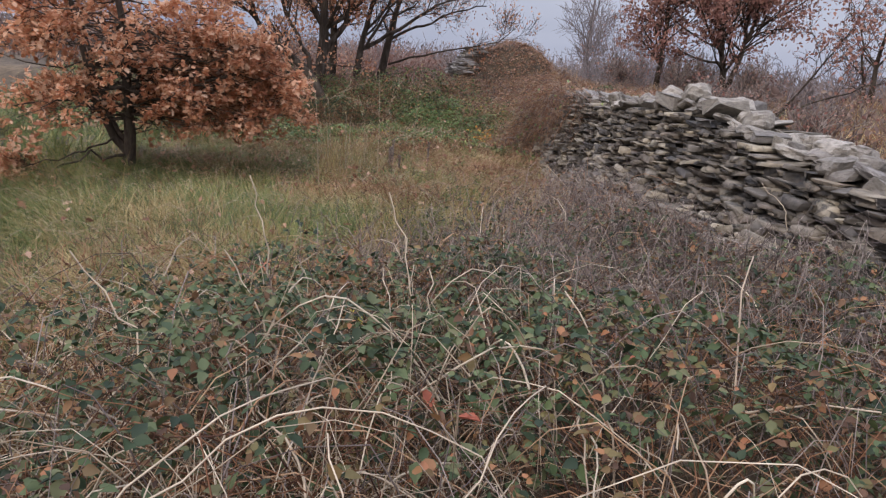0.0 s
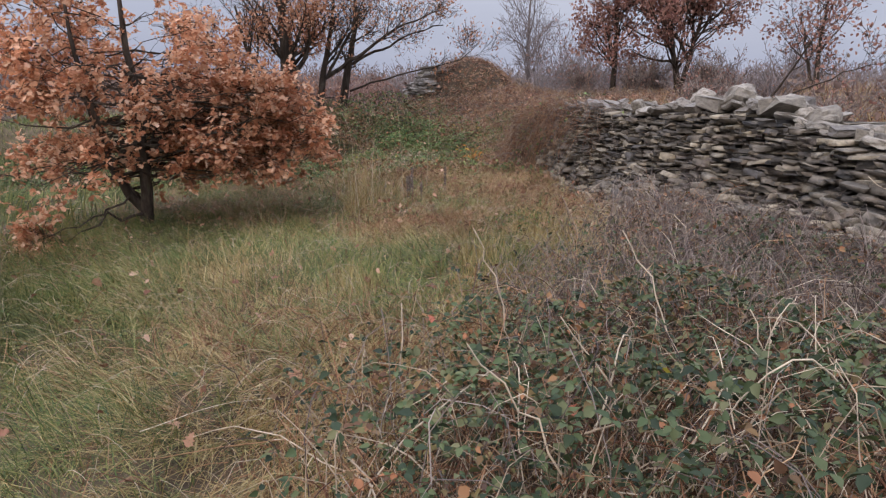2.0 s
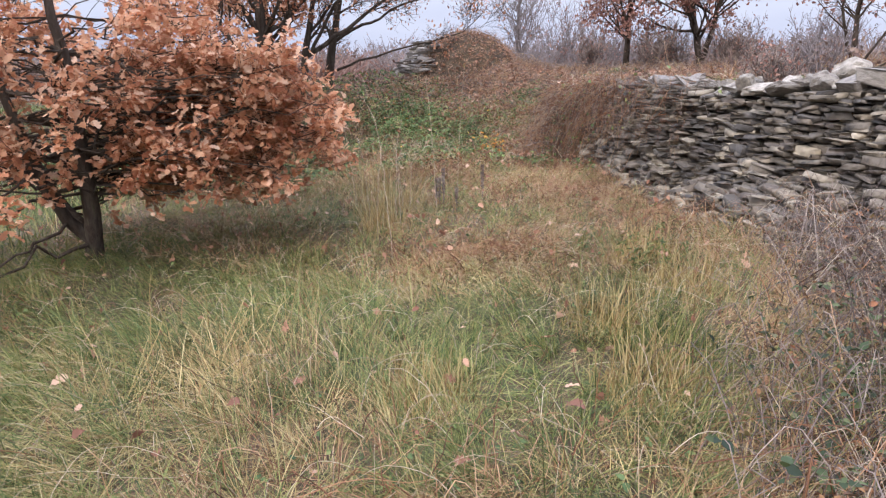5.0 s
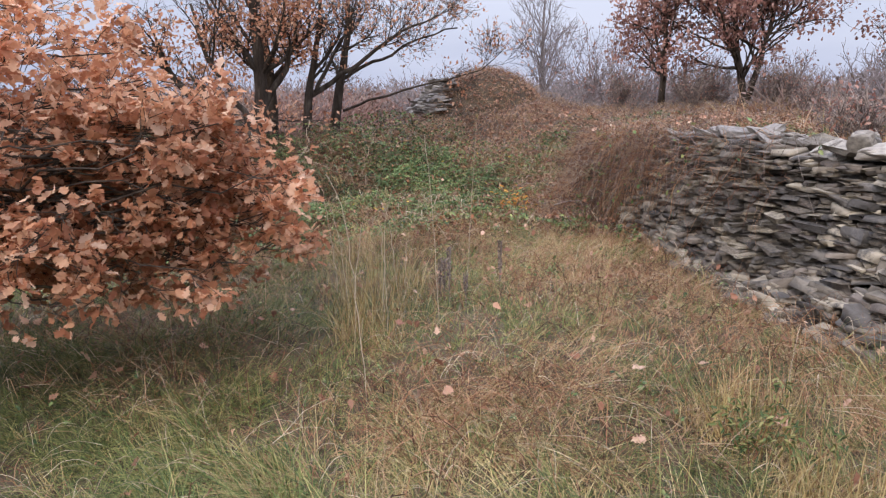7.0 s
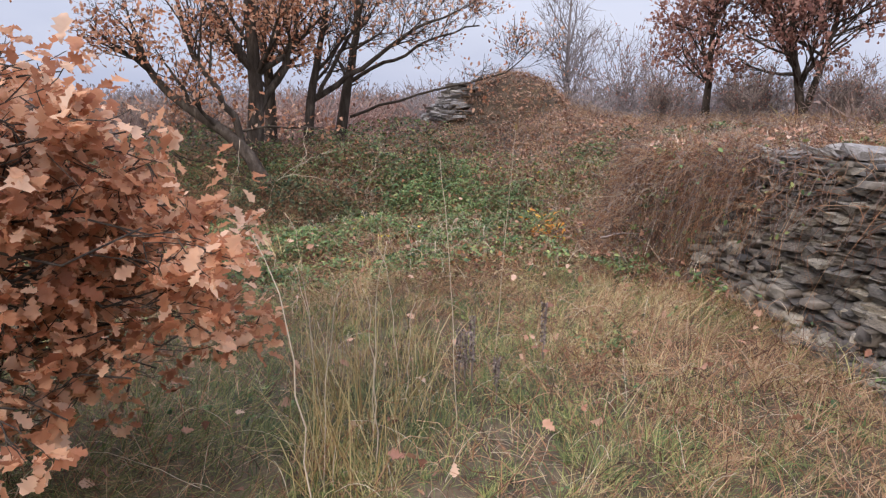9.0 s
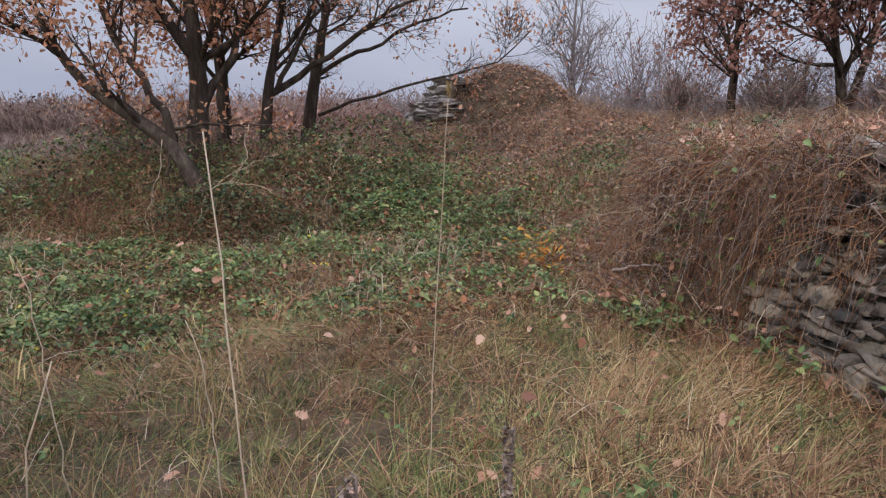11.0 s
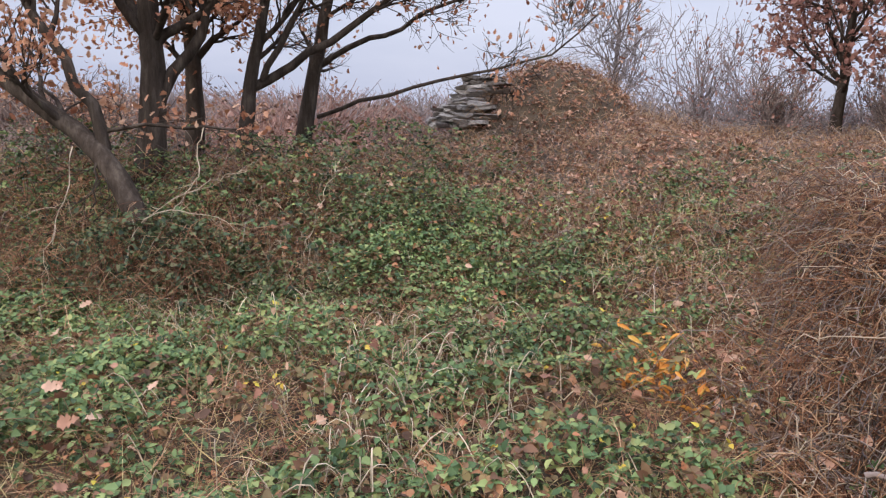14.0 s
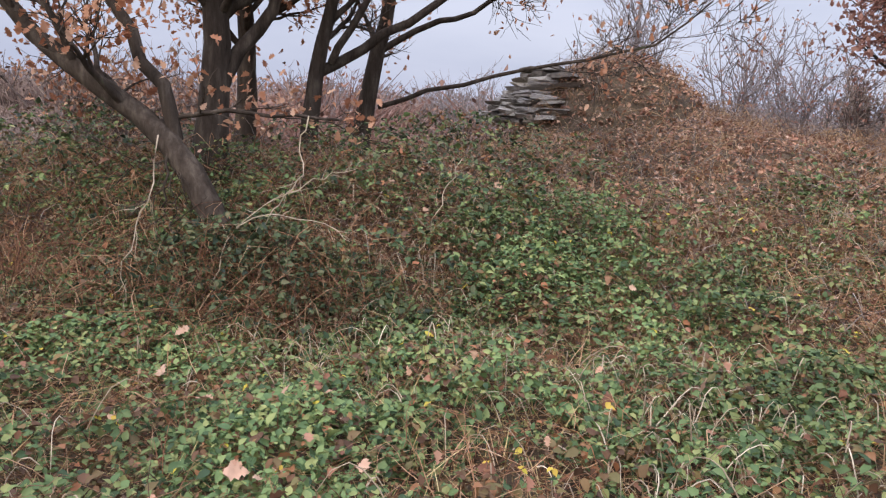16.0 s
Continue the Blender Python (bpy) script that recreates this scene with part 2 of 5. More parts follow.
def tubes(paths, radii, sides=3):
    """Round rods along paths N x K x 3 with radii N x K."""
    paths, radii = np.asarray(paths, float), np.asarray(radii, float)
    n, k, _ = paths.shape
    along = np.gradient(paths, axis=1)
    along /= np.linalg.norm(along, axis=2, keepdims=True) + 1e-9
    ref = np.where(np.abs(along[:, :1, 2:]) > 0.8, np.array([1.0, 0, 0]), np.array([0, 0, 1.0]))
    side = np.cross(along, np.broadcast_to(ref, along.shape))
    side /= np.linalg.norm(side, axis=2, keepdims=True) + 1e-9
    other = np.cross(along, side)
    a = np.arange(sides) * 2 * np.pi / sides
    v = paths[:, :, None] + radii[:, :, None, None] * (np.cos(a)[:, None] * side[:, :, None] + np.sin(a)[:, None] * other[:, :, None])
    f = []
    for j in range(k - 1):
        for s in range(sides):
            p, q = j * sides + s, j * sides + (s + 1) % sides
            f += [(p, q, q + sides), (p, q + sides, p + sides)]
    for s in range(1, sides - 1):
        f.append(((k - 1) * sides, (k - 1) * sides + s, (k - 1) * sides + s + 1))
    f = np.array(f)[None] + (np.arange(n) * k * sides)[:, None, None]
    return v.reshape(-1, 3), f.reshape(-1, 3)


def blades(rng, base, length, width, heading, lean, bend, segs=3):
    """Grass blades that start at base, lean over towards heading and bend on."""
    n = len(base)
    s = np.linspace(0, 1, segs + 1)
    ang = lean[:, None] + bend[:, None] * s[None, :-1] ** 1.3
    step = (length / segs)[:, None]
    hz = np.concatenate([np.zeros((n, 1)), np.cumsum(np.sin(ang) * step, 1)], 1)
    up = np.concatenate([np.zeros((n, 1)), np.cumsum(np.cos(ang) * step, 1)], 1)
    d = np.stack([np.cos(heading), np.sin(heading)], 1)
    p = np.concatenate([base[:, None, :2] + hz[:, :, None] * d[:, None], base[:, None, 2:] + up[:, :, None]], 2)
    tw = heading + np.pi / 2 + rng.normal(0, 0.7, n)
    side = np.stack([np.cos(tw), np.sin(tw), rng.normal(0, 0.25, n)], 1)
    w = width[:, None] * np.array([0.8, 1.0, 0.7, 0.45, 0.3])[None, : segs]
    lo, hi = p[:, :-1] - side[:, None] * w[:, :, None] / 2, p[:, :-1] + side[:, None] * w[:, :, None] / 2
    v = np.concatenate([np.stack([lo, hi], 2).reshape(n, -1, 3), p[:, -1:]], 1)
    f = []
    for j in range(segs - 1):
        f += [(2 * j, 2 * j + 1, 2 * j + 3), (2 * j, 2 * j + 3, 2 * j + 2)]
    f.append((2 * segs - 2, 2 * segs - 1, 2 * segs))
    f = np.array(f)[None] + (np.arange(n) * v.shape[1])[:, None, None]
    return v.reshape(-1, 3), f.reshape(-1, 3)


def arching(rng, start, heading, length, rise, sag, k=7, wiggle=0.04):
    """Canes that rise from start, arch over towards heading and come down."""
    n = len(start)
    s = np.linspace(0, 1, k)[None]
    h = length[:, None] * s
    z = rise[:, None] * np.sin(np.clip(s * 1.35, 0, 1.6) * np.pi / 1.6 * 1.0) - sag[:, None] * s ** 2
    p = np.stack([start[:, 0:1] + np.cos(heading)[:, None] * h, start[:, 1:2] + np.sin(heading)[:, None] * h, start[:, 2:3] + z], 2)
    w = np.cumsum(rng.normal(0, wiggle, (n, k, 3)), 1) * length[:, None, None] * 0.6
    w[:, 0] = 0
    return p + w


def smooth(a, b, x):
    t = np.clip((np.asarray(x, float) - a) / (b - a), 0, 1)
    return t * t * (3 - 2 * t)


def waves(x, y, scale, seed):
    """Cheap smooth noise, about -1 to 1."""
    r, out = rng_for(seed), 0.0
    for k in range(6):
        a, ph, fr = r.uniform(0, 6.28), r.uniform(0, 6.28), scale * r.uniform(0.6, 1.9)
        out = out + np.sin((x * np.cos(a) + y * np.sin(a)) * fr + ph)
    return out / 3.2


# leaf shapes, lying in xy, tip along +y
OVATE_V = np.array([(0, 0, 0), (0.31, 0.26, 0.13), (0.25, 0.66, 0.08), (0, 1.05, -0.12), (-0.27, 0.60, 0.11), (-0.29, 0.30, 0.10), (0, 0.45, -0.03)])
OVATE_F = np.array([(6, 0, 1), (6, 1, 2), (6, 2, 3), (6, 3, 4), (6, 4, 5), (6, 5, 0)])
def oak_leaf():
    """A lobed oak leaf with a wavy, cupped blade, about one metre long."""
    half = ((0.03, 0.0), (0.1, 0.15), (0.23, 0.27), (0.13, 0.36), (0.36, 0.52), (0.2, 0.6), (0.37, 0.78), (0.2, 0.86), (0.15, 0.98))
    v, f = [], []
    for w, y in half:
        for x in (-w * 0.95, 0.0, w):
            v.append((x, y + (0.03 if x < 0 else 0.0), 0.3 * abs(x) + 0.06 * math.sin(y * 9 + x * 6) - 0.16 * y * y))
    v.append((0.0, 1.04, -0.17))
    for k in range(len(half) - 1):
        for c in (0, 1):
            a = 3 * k + c
            f += [(a, a + 1, a + 4), (a, a + 4, a + 3)]
    n = 3 * len(half) - 3
    f += [(n, n + 1, n + 3), (n + 1, n + 2, n + 3)]
    return np.array(v), np.array(f)


OAK_V, OAK_F = oak_leaf()


# ---- the lie of the land ----
WALL = np.array([(1.75, 15.3), (2.0, 14.75), (2.5, 13.3), (3.1, 11.95), (3.7, 10.75), (4.3, 9.6), (5.1, 8.2), (6.0, 6.6), (6.9, 5.0), (7.9, 3.2), (9.0, 1.2)])
WALL_S = np.concatenate([[0], np.cumsum(np.linalg.norm(np.diff(WALL, axis=0), axis=1))])
WALL_H, WALL_T, BATTER = 1.2, 1.15, 0.42
MOUND = (-2.1, 26.3)


def wall_at(s):
    """The foot of the wall's face at s metres from its end, and the way along it and out of it."""
    p = np.array([np.interp(s, WALL_S, WALL[:, 0]), np.interp(s, WALL_S, WALL[:, 1])])
    q = np.array([np.interp(s + 0.4, WALL_S, WALL[:, 0]), np.interp(s + 0.4, WALL_S, WALL[:, 1])])
    o = np.array([np.interp(s - 0.4, WALL_S, WALL[:, 0]), np.interp(s - 0.4, WALL_S, WALL[:, 1])])
    along = (q - o) / np.linalg.norm(q - o)
    return p, along, np.array([along[1], -along[0]])


def wall_top(s):
    """The wall's height at s metres from its end: it has slumped further along."""
    return float(np.interp(s, [0, 5.3, 6.6, 8.5, 14], [WALL_H, WALL_H + 0.03, 1.0, 0.8, 0.7]))


def talus(s):
    """How far the fallen stones reach out from the wall's foot."""
    return np.interp(s, [0, 2.2, 3.4, 4.9, 6.2, 9, 14], [0.02, 0.06, 0.2, 0.48, 0.58, 0.35, 0.2])


def wall_x(y):
    return np.interp(-np.asarray(y, float), -WALL[:, 1], WALL[:, 0])


def land(x, y):
    """The ground without bank, mound and verge."""
    near = np.exp(-(np.maximum(np.hypot(x, y - 14) - 14, 0) / 12) ** 2)
    g = 0.045 * (np.clip(x, -9, 9) - 0.8) - 0.012 * (np.clip(y, 0, 22) - 8)
    return g * near + 0.045 * waves(x, y, 1.3, 4) * near


def height(x, y):
    x, y = np.asarray(x, float), np.asarray(y, float)
    near = np.exp(-(np.maximum(np.hypot(x, y - 14) - 14, 0) / 12) ** 2)
    g = land(x, y)
    # the overgrown bank that carries the trees, and the tumbled hut on it
    left = smooth(-1.5, -4.5, x)
    y0, y1, top = 18.1 + 0.3 * left, 24.6 - 3.9 * left, 1.12 - 0.12 * left + 0.08 * waves(x, y, 0.9, 8)
    fall = 1 - smooth(y1 + 0.8, y1 + 6.0 - 2.5 * left, y) * (0.75 + 0.25 * left)
    bank = top * smooth(y0, y1, y) * fall * smooth(26, 12, np.abs(x + 1))
    r = np.hypot((x - MOUND[0]) / 1.0, (y - MOUND[1]) / 0.95)
    dome = 1.12 * np.clip(1 - (r / 2.1) ** 2, 0, 1) ** 0.9 + 0.42 * np.exp(-(r / 2.6) ** 2) * smooth(-4.8, -3.0, x) + 0.34 * np.exp(-((x + 0.2) / 1.5) ** 2 - ((y - 26.0) / 1.9) ** 2)
    # the vine-covered end of the wall
    xb = np.interp(y, [14.6, 15.0, 15.4, 15.8, 16.4, 17.5, 19, 21, 23], [3.2, 2.5, 1.75, 1.3, 1.1, 1.0, 1.15, 1.6, 2.2])
    verge = (1.02 + 0.1 * waves(x, y, 1.6, 5)) * smooth(-0.12, 0.42, x - xb) * smooth(14.6, 15.1, y) * smooth(26, 20, y)
    verge = verge * (1 - 0.35 * smooth(2.5, 6.0, x - xb))
    behind = 0.55 * smooth(0.7, 1.6, x - wall_x(y)) * smooth(15.6, 14.8, y) * near
    return g + np.maximum(np.maximum(bank, verge), behind) + dome * smooth(20.5, 24.5, y)


def on_ground(x, y, lift=0.0):
    return np.stack([x, y, height(x, y) + lift], -1)


def spread(a, b, fine, far):
    mid = np.arange(a, b + 1e-6, fine)
    out = np.cumsum(fine * 1.35 ** np.arange(1, 60))
    out = out[out < far]
    return np.concatenate([a - out[::-1], mid, b + out])


gx, gy = spread(-9, 9, 0.14, 2600), spread(1, 29, 0.14, 2600)
GX, GY = np.meshgrid(gx, gy)
idx = np.arange(GX.size).reshape(GX.shape)
quads = np.stack([idx[:-1, :-1], idx[:-1, 1:], idx[1:, 1:], idx[1:, :-1]], -1).reshape(-1, 4)
ground = mesh_object("ground", on_ground(GX, GY), np.concatenate([quads[:, [0, 1, 2]], quads[:, [0, 2, 3]]]), M_GROUND, smooth=True)
tagged(ground, "rough pasture soil with thatch of old grass", "ground", kind="structure")


# ---- dry-stone wall ----
def stone_shape(seed, rough=0.13):
    """A split, rounded block about one metre each way."""
    r = random.Random(seed)
    bm = bmesh.new()
    bmesh.ops.create_cube(bm, size=1.0)
    for v in bm.verts:
        v.co += Vector((r.uniform(-0.16, 0.16), r.uniform(-0.12, 0.12), r.uniform(-0.14, 0.14)))
    bmesh.ops.bevel(bm, geom=bm.edges[:], offset=0.05, segments=1, affect="EDGES")
    for v in bm.verts:
        v.co += Vector((r.uniform(-rough, rough), r.uniform(-rough, rough), r.uniform(-rough, rough))) * 0.7
    bmesh.ops.triangulate(bm, faces=bm.faces[:])
    me = bpy.data.meshes.new("stone")
    bm.to_mesh(me)
    bm.free()
    return me


def boulder_shape(seed):
    """A rough, weathered block with worn corners."""
    r = random.Random(seed)
    bm = bmesh.new()
    bmesh.ops.create_cube(bm, size=1.0)
    bmesh.ops.subdivide_edges(bm, edges=bm.edges[:], cuts=4, use_grid_fill=True)
    off = Vector((r.uniform(0, 50), r.uniform(0, 50), r.uniform(0, 50)))
    for v in bm.verts:
        worn = v.co.length / 0.866
        v.co *= 1 - 0.2 * max(0, worn - 0.62) / 0.38
        v.co += noise.noise_vector(v.co * 2.2 + off) * 0.16
        v.co.z += noise.noise(v.co * 1.3 + off) * 0.12
        v.co += noise.noise_vector(v.co * 7.0 + off) * 0.045
    bmesh.ops.triangulate(bm, faces=bm.faces[:])
    me = bpy.data.meshes.new("boulder")
    bm.to_mesh(me)
    bm.free()
    return me


STONES = [stone_shape(k) for k in range(14)]
CAPS = [boulder_shape(100 + k) for k in range(10)]
for me in STONES:
    me.materials.append(M_STONE)
for me in CAPS:
    me.materials.append(M_CAP)
HUT_SLABS = [me.copy() for me in STONES]
for me in HUT_SLABS:
    me.materials[0] = M_CAP
BLOCKS = [me.copy() for me in CAPS]
for me in BLOCKS:
    me.materials[0] = M_BLOCK
STONE_VF = [(np.array([v.co[:] for v in me.vertices]), np.array([p.vertices[:] for p in me.polygons])) for me in STONES]


def stone_pose(place, along, rng, size, tilt=0.06):
    turn = math.atan2(along[1], along[0])
    return Matrix.Translation(place) @ Euler((rng.normal(0, tilt), rng.normal(0, tilt), turn + rng.normal(0, 0.1))).to_matrix().to_4x4() @ Matrix.Diagonal((*size, 1))


def lay_stone(name, me, m, parent):
    ob = new(name, me)
    ob.parent = parent
    ob.matrix_basis = m
    return ob


def build_wall():
    rng = rng_for(11)
    wall = tagged(new("dry_stone_wall"), "weathered grey dry-stone wall, tumbled along its top", "stone wall", kind="structure")
    total = float(WALL_S[-1]) - 0.3
    # the rubble inside, its colour darkened to give the shade between the stones
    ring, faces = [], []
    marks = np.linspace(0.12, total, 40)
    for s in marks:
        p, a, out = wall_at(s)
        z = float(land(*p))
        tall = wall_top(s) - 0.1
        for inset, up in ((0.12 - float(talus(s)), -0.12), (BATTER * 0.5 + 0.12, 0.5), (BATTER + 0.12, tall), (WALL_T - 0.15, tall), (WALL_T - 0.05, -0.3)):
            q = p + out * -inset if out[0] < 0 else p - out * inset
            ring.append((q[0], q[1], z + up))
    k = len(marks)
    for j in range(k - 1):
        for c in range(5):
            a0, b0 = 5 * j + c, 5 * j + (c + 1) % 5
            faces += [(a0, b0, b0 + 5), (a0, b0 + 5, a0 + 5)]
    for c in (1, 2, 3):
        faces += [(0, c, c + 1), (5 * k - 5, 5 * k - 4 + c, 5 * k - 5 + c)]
    mesh_object("rubble_core", ring, faces, M_CORE, wall, "rubble between the faces, coloured dark for shade")
    rest, singles = [], 0
    for face in ("front", "back"):
        z0 = -0.06
        while z0 < WALL_H - 0.03:
            course = float(rng.uniform(0.028, 0.05) if z0 > 0.3 else rng.uniform(0.045, 0.08)) * (1.8 if face == "back" else 1.0)
            s = -0.25 + float(rng.uniform(0, 0.5))
            while s < total:
                wide = float(np.clip(rng.gamma(3.5, 0.037), 0.06, 0.3)) * (2.0 if face == "back" else 1.0)
                p, a, out = wall_at(s + wide / 2)
                if out[0] > 0:
                    out = -out
                base = float(land(*p))
                if z0 > wall_top(s) - 0.03:
                    s += 0.3
                    continue
                dip = 0.05 * math.sin(s * 1.3) + 0.03 * math.sin(s * 3.1 + 1)
                z = base + z0 + course / 2 + dip * min(1, z0)
                batter = BATTER * (z0 / WALL_H)
                deep = float(rng.uniform(0.2, 0.32))
                if face == "front":
                    q = p + out * (float(rng.normal(0.02, 0.04)) - batter - deep / 2)
                else:
                    q = p - out * (WALL_T - deep / 2)
                hgt = course * float(rng.uniform(0.7, 1.15))
                if rng.random() < 0.16:
                    hgt *= float(rng.uniform(1.4, 2.0))
                    wide = max(wide, 0.2)
                m = stone_pose((q[0], q[1], z), a, rng, (wide * 1.0, deep, hgt), 0.09)
                kind = int(rng.integers(len(STONES)))
                if face == "front" and 0.9 < s < 3.2 and singles < 300 and z0 > 0.3:
                    lay_stone("stone", STONES[kind], m, wall)
                    singles += 1
                else:
                    mm = np.array(m)
                    v, f = STONE_VF[kind]
                    rest.append((v @ mm[:3, :3].T + mm[:3, 3], f))
                s += wide * float(rng.uniform(0.9, 1.02))
            z0 += course
    # stones that slid down and lie against the foot
    for _ in range(2200):
        s = float(rng.uniform(1.8, total))
        reach = float(talus(s)) + 0.06
        p, a, out = wall_at(s)
        out = -out if out[0] > 0 else out
        u = float(rng.random()) ** 0.8
        q = p + out * (reach * u - 0.2 * (1 - u))
        z = float(land(*q)) + (1 - u) * 0.5 * min(1, reach / 0.4) + 0.015
        wide = float(np.clip(rng.gamma(3.5, 0.036), 0.05, 0.24))
        m = stone_pose((q[0], q[1], z), a, rng, (wide, wide * float(rng.uniform(0.5, 1.0)), wide * float(rng.uniform(0.14, 0.34))), 0.2)
        mm = np.array(m)
        v, f = STONE_VF[int(rng.integers(len(STONES)))]
        rest.append((v @ mm[:3, :3].T + mm[:3, 3], f))
    rows = joined(rest)
    tagged(part("stonework", rows, M_STONE_REST, wall, "thin split limestone courses"), kind="stuff")
    # flat pieces and big tumbled blocks along the top
    s = 0.1
    while s < total:
        p, a, out = wall_at(s)
        out = -out if out[0] > 0 else out
        big = smooth(2.6, 4.2, s)
        size = (rng.uniform(0.14, 0.32) + 0.02 * big, rng.uniform(0.18, 0.32), rng.uniform(0.035, 0.075) + big * rng.uniform(0.0, 0.06))
        pool = CAPS + HUT_SLABS if s < 3.2 else CAPS + HUT_SLABS + BLOCKS[:5]
        for row in range(2):
            q = p - out * (BATTER + 0.17 + 0.34 * row + rng.normal(0, 0.05))
            z = float(land(*p)) + wall_top(s) + size[2] / 2 - 0.05 + 0.05 * math.sin(s * 1.3) + (0.05 * big * rng.random())
            lay_stone("cap_stone", pool[int(rng.integers(len(pool)))], stone_pose((q[0], q[1], z + 0.07 * rng.random()), a, rng, [float(c * rng.uniform(0.7, 1.25)) for c in size], 0.24), wall)
        s += float(size[0]) * 0.72
    # small rubble heaped on the cap
    for _ in range(70):
        s = float(rng.uniform(3.0, total))
        p, a, out = wall_at(s)
        out = -out if out[0] > 0 else out
        q = p - out * (BATTER + rng.uniform(0.0, 0.6))
        size = rng.uniform(0.1, 0.24) * np.array((1.0, 0.85, 0.55)) * rng.uniform(0.8, 1.2, 3)
        m = stone_pose((q[0], q[1], float(land(*p)) + wall_top(s) + 0.06 + 0.05 * rng.random()), (math.cos(s * 40), math.sin(s * 40)), rng, [float(c) for c in size], 0.35)
        lay_stone("cap_stone", (CAPS + BLOCKS)[int(rng.integers(len(CAPS) + len(BLOCKS)))], m, wall)
    # loose blocks lying on the cap
    for s, back, lift, size in ((4.3, 0.4, 0.14, (0.42, 0.3, 0.17)), (5.1, 0.3, 0.16, (0.55, 0.36, 0.2)), (5.7, 0.5, 0.15, (0.4, 0.32, 0.16)), (6.3, 0.3, 0.14, (0.46, 0.34, 0.18)), (7.2, 0.4, 0.12, (0.4, 0.3, 0.16)), (8.1, 0.35, 0.12, (0.36, 0.3, 0.14))):
        p, a, out = wall_at(s)
        out = -out if out[0] > 0 else out
        q = p - out * (back + 0.35)
        block = new("loose_block", BLOCKS[int(s * 10) % len(CAPS)])
        block.matrix_basis = stone_pose((q[0], q[1], float(land(*p)) + wall_top(s) + lift), a, rng, (0.72 * size[0], 0.72 * size[1], 0.95 * size[2]), 0.25)
        tagged(block, "pale tumbled limestone block lying on the wall", "stone", "blocks on the wall")
    # slabs half buried in the vines past the wall's end
    for x, y, size, turn in ((1.68, 17.33, (0.3, 0.22, 0.08), 0.3), (1.95, 17.0, (0.34, 0.25, 0.1), -0.2), (2.2, 17.6, (0.3, 0.2, 0.09), 0.8), (1.75, 16.4, (0.24, 0.2, 0.08), 0.1), (2.1, 15.6, (0.32, 0.24, 0.1), 0.5), (1.45, 17.2, (0.36, 0.26, 0.07), 0.2), (1.85, 17.75, (0.4, 0.3, 0.08), 0.1), (1.62, 16.85, (0.3, 0.24, 0.06), 0.6), (1.5, 17.65, (0.26, 0.2, 0.06), 1.1)):
        slab = new("stone_slab", BLOCKS[int(x * 30) % len(CAPS)])
        slab.matrix_basis = Matrix.Translation((x, y, float(height(x, y)) + 0.07)) @ Euler((0.15, -0.1, turn)).to_matrix().to_4x4() @ Matrix.Diagonal((*size, 1))
        tagged(slab, "pale limestone slab poking out of dry vines", "stone", "slabs in the vines")


build_wall()


def build_hut():
    rng = rng_for(23)
    hut = tagged(new("ruined_stone_hut"), "collapsed round dry-stone hut, overgrown with vines and leaves", "ruin")
    hut.location = (MOUND[0], MOUND[1], 0)
    z = 1.2
    course = 0
    while z < 2.1:
        thick = float(rng.uniform(0.05, 0.085))
        radius = 1.68 - 0.75 * ((z - 1.2) / 0.9) ** 1.1
        a = radians(195 + 4 * rng.random() + 10 * max(0, (z - 1.2) / 0.9))
        while a < radians(244 + 12 * rng.random()):
            wide = float(rng.uniform(0.22, 0.5))
            a += wide / radius / 2
            rad = radius + float(rng.normal(0, 0.04))
            m = stone_pose((rad * math.cos(a), rad * math.sin(a), z + thick / 2), (-math.sin(a), math.cos(a)), rng, (wide, 0.36, thick * 0.95), 0.08)
            lay_stone("slab", HUT_SLABS[int(rng.integers(len(STONES)))], m, hut)
            a += wide / radius / 2 + 0.01
        z += thick
        course += 1


build_hut()


# ---- trees ----
def resample(points, k, rng, wander=0.0):
    p = np.array(points, float)
    s = np.concatenate([[0], np.cumsum(np.linalg.norm(np.diff(p, axis=0), axis=1))])
    t = np.linspace(0, s[-1], k)
    q = np.stack([np.interp(t, s, p[:, j]) for j in range(3)], 1)
    for _ in range(2):
        q[1:-1] = 0.5 * q[1:-1] + 0.25 * (q[:-2] + q[2:])
    w = rng.normal(0, wander, q.shape)
    w[0] = 0
    return q + w


def sprout(rng, start, way, length, r0, k=7, wander=0.16, up=0.06, taper=0.25):
    """One branch: a wandering path that turns slightly upwards."""
    d = np.array(way, float)
    d /= np.linalg.norm(d)
    p, out, step = np.array(start, float), [np.array(start, float)], length / (k - 1)
    for _ in range(k - 1):
        d = d + rng.normal(0, wander, 3) + np.array([0, 0, up])
        d /= np.linalg.norm(d)
        p = p + d * step
        out.append(p.copy())
    return np.array(out), r0 * np.linspace(1, taper, k)


def fork(rng, path, radii, count, length, spread_, first=0.25, **kw):
    """Side branches along a path."""
    kids = []
    for _ in range(count):
        t = rng.uniform(first, 1.0)
        j = min(int(t * (len(path) - 1)), len(path) - 2)
        f = t * (len(path) - 1) - j
        p = path[j] * (1 - f) + path[j + 1] * f
        d = path[j + 1] - path[j]
        d = d / (np.linalg.norm(d) + 1e-9)
        side = rng.normal(0, 1, 3)
        side -= d * (side @ d)
        side /= np.linalg.norm(side) + 1e-9
        r = (radii[j] * (1 - f) + radii[j + 1] * f)
        kids.append(sprout(rng, p, d + side * spread_ * rng.uniform(0.6, 1.4), length * rng.uniform(0.5, 1.25) * (1.15 - 0.5 * t), max(r * rng.uniform(0.35, 0.6), 0.0025), **kw))
    return kids


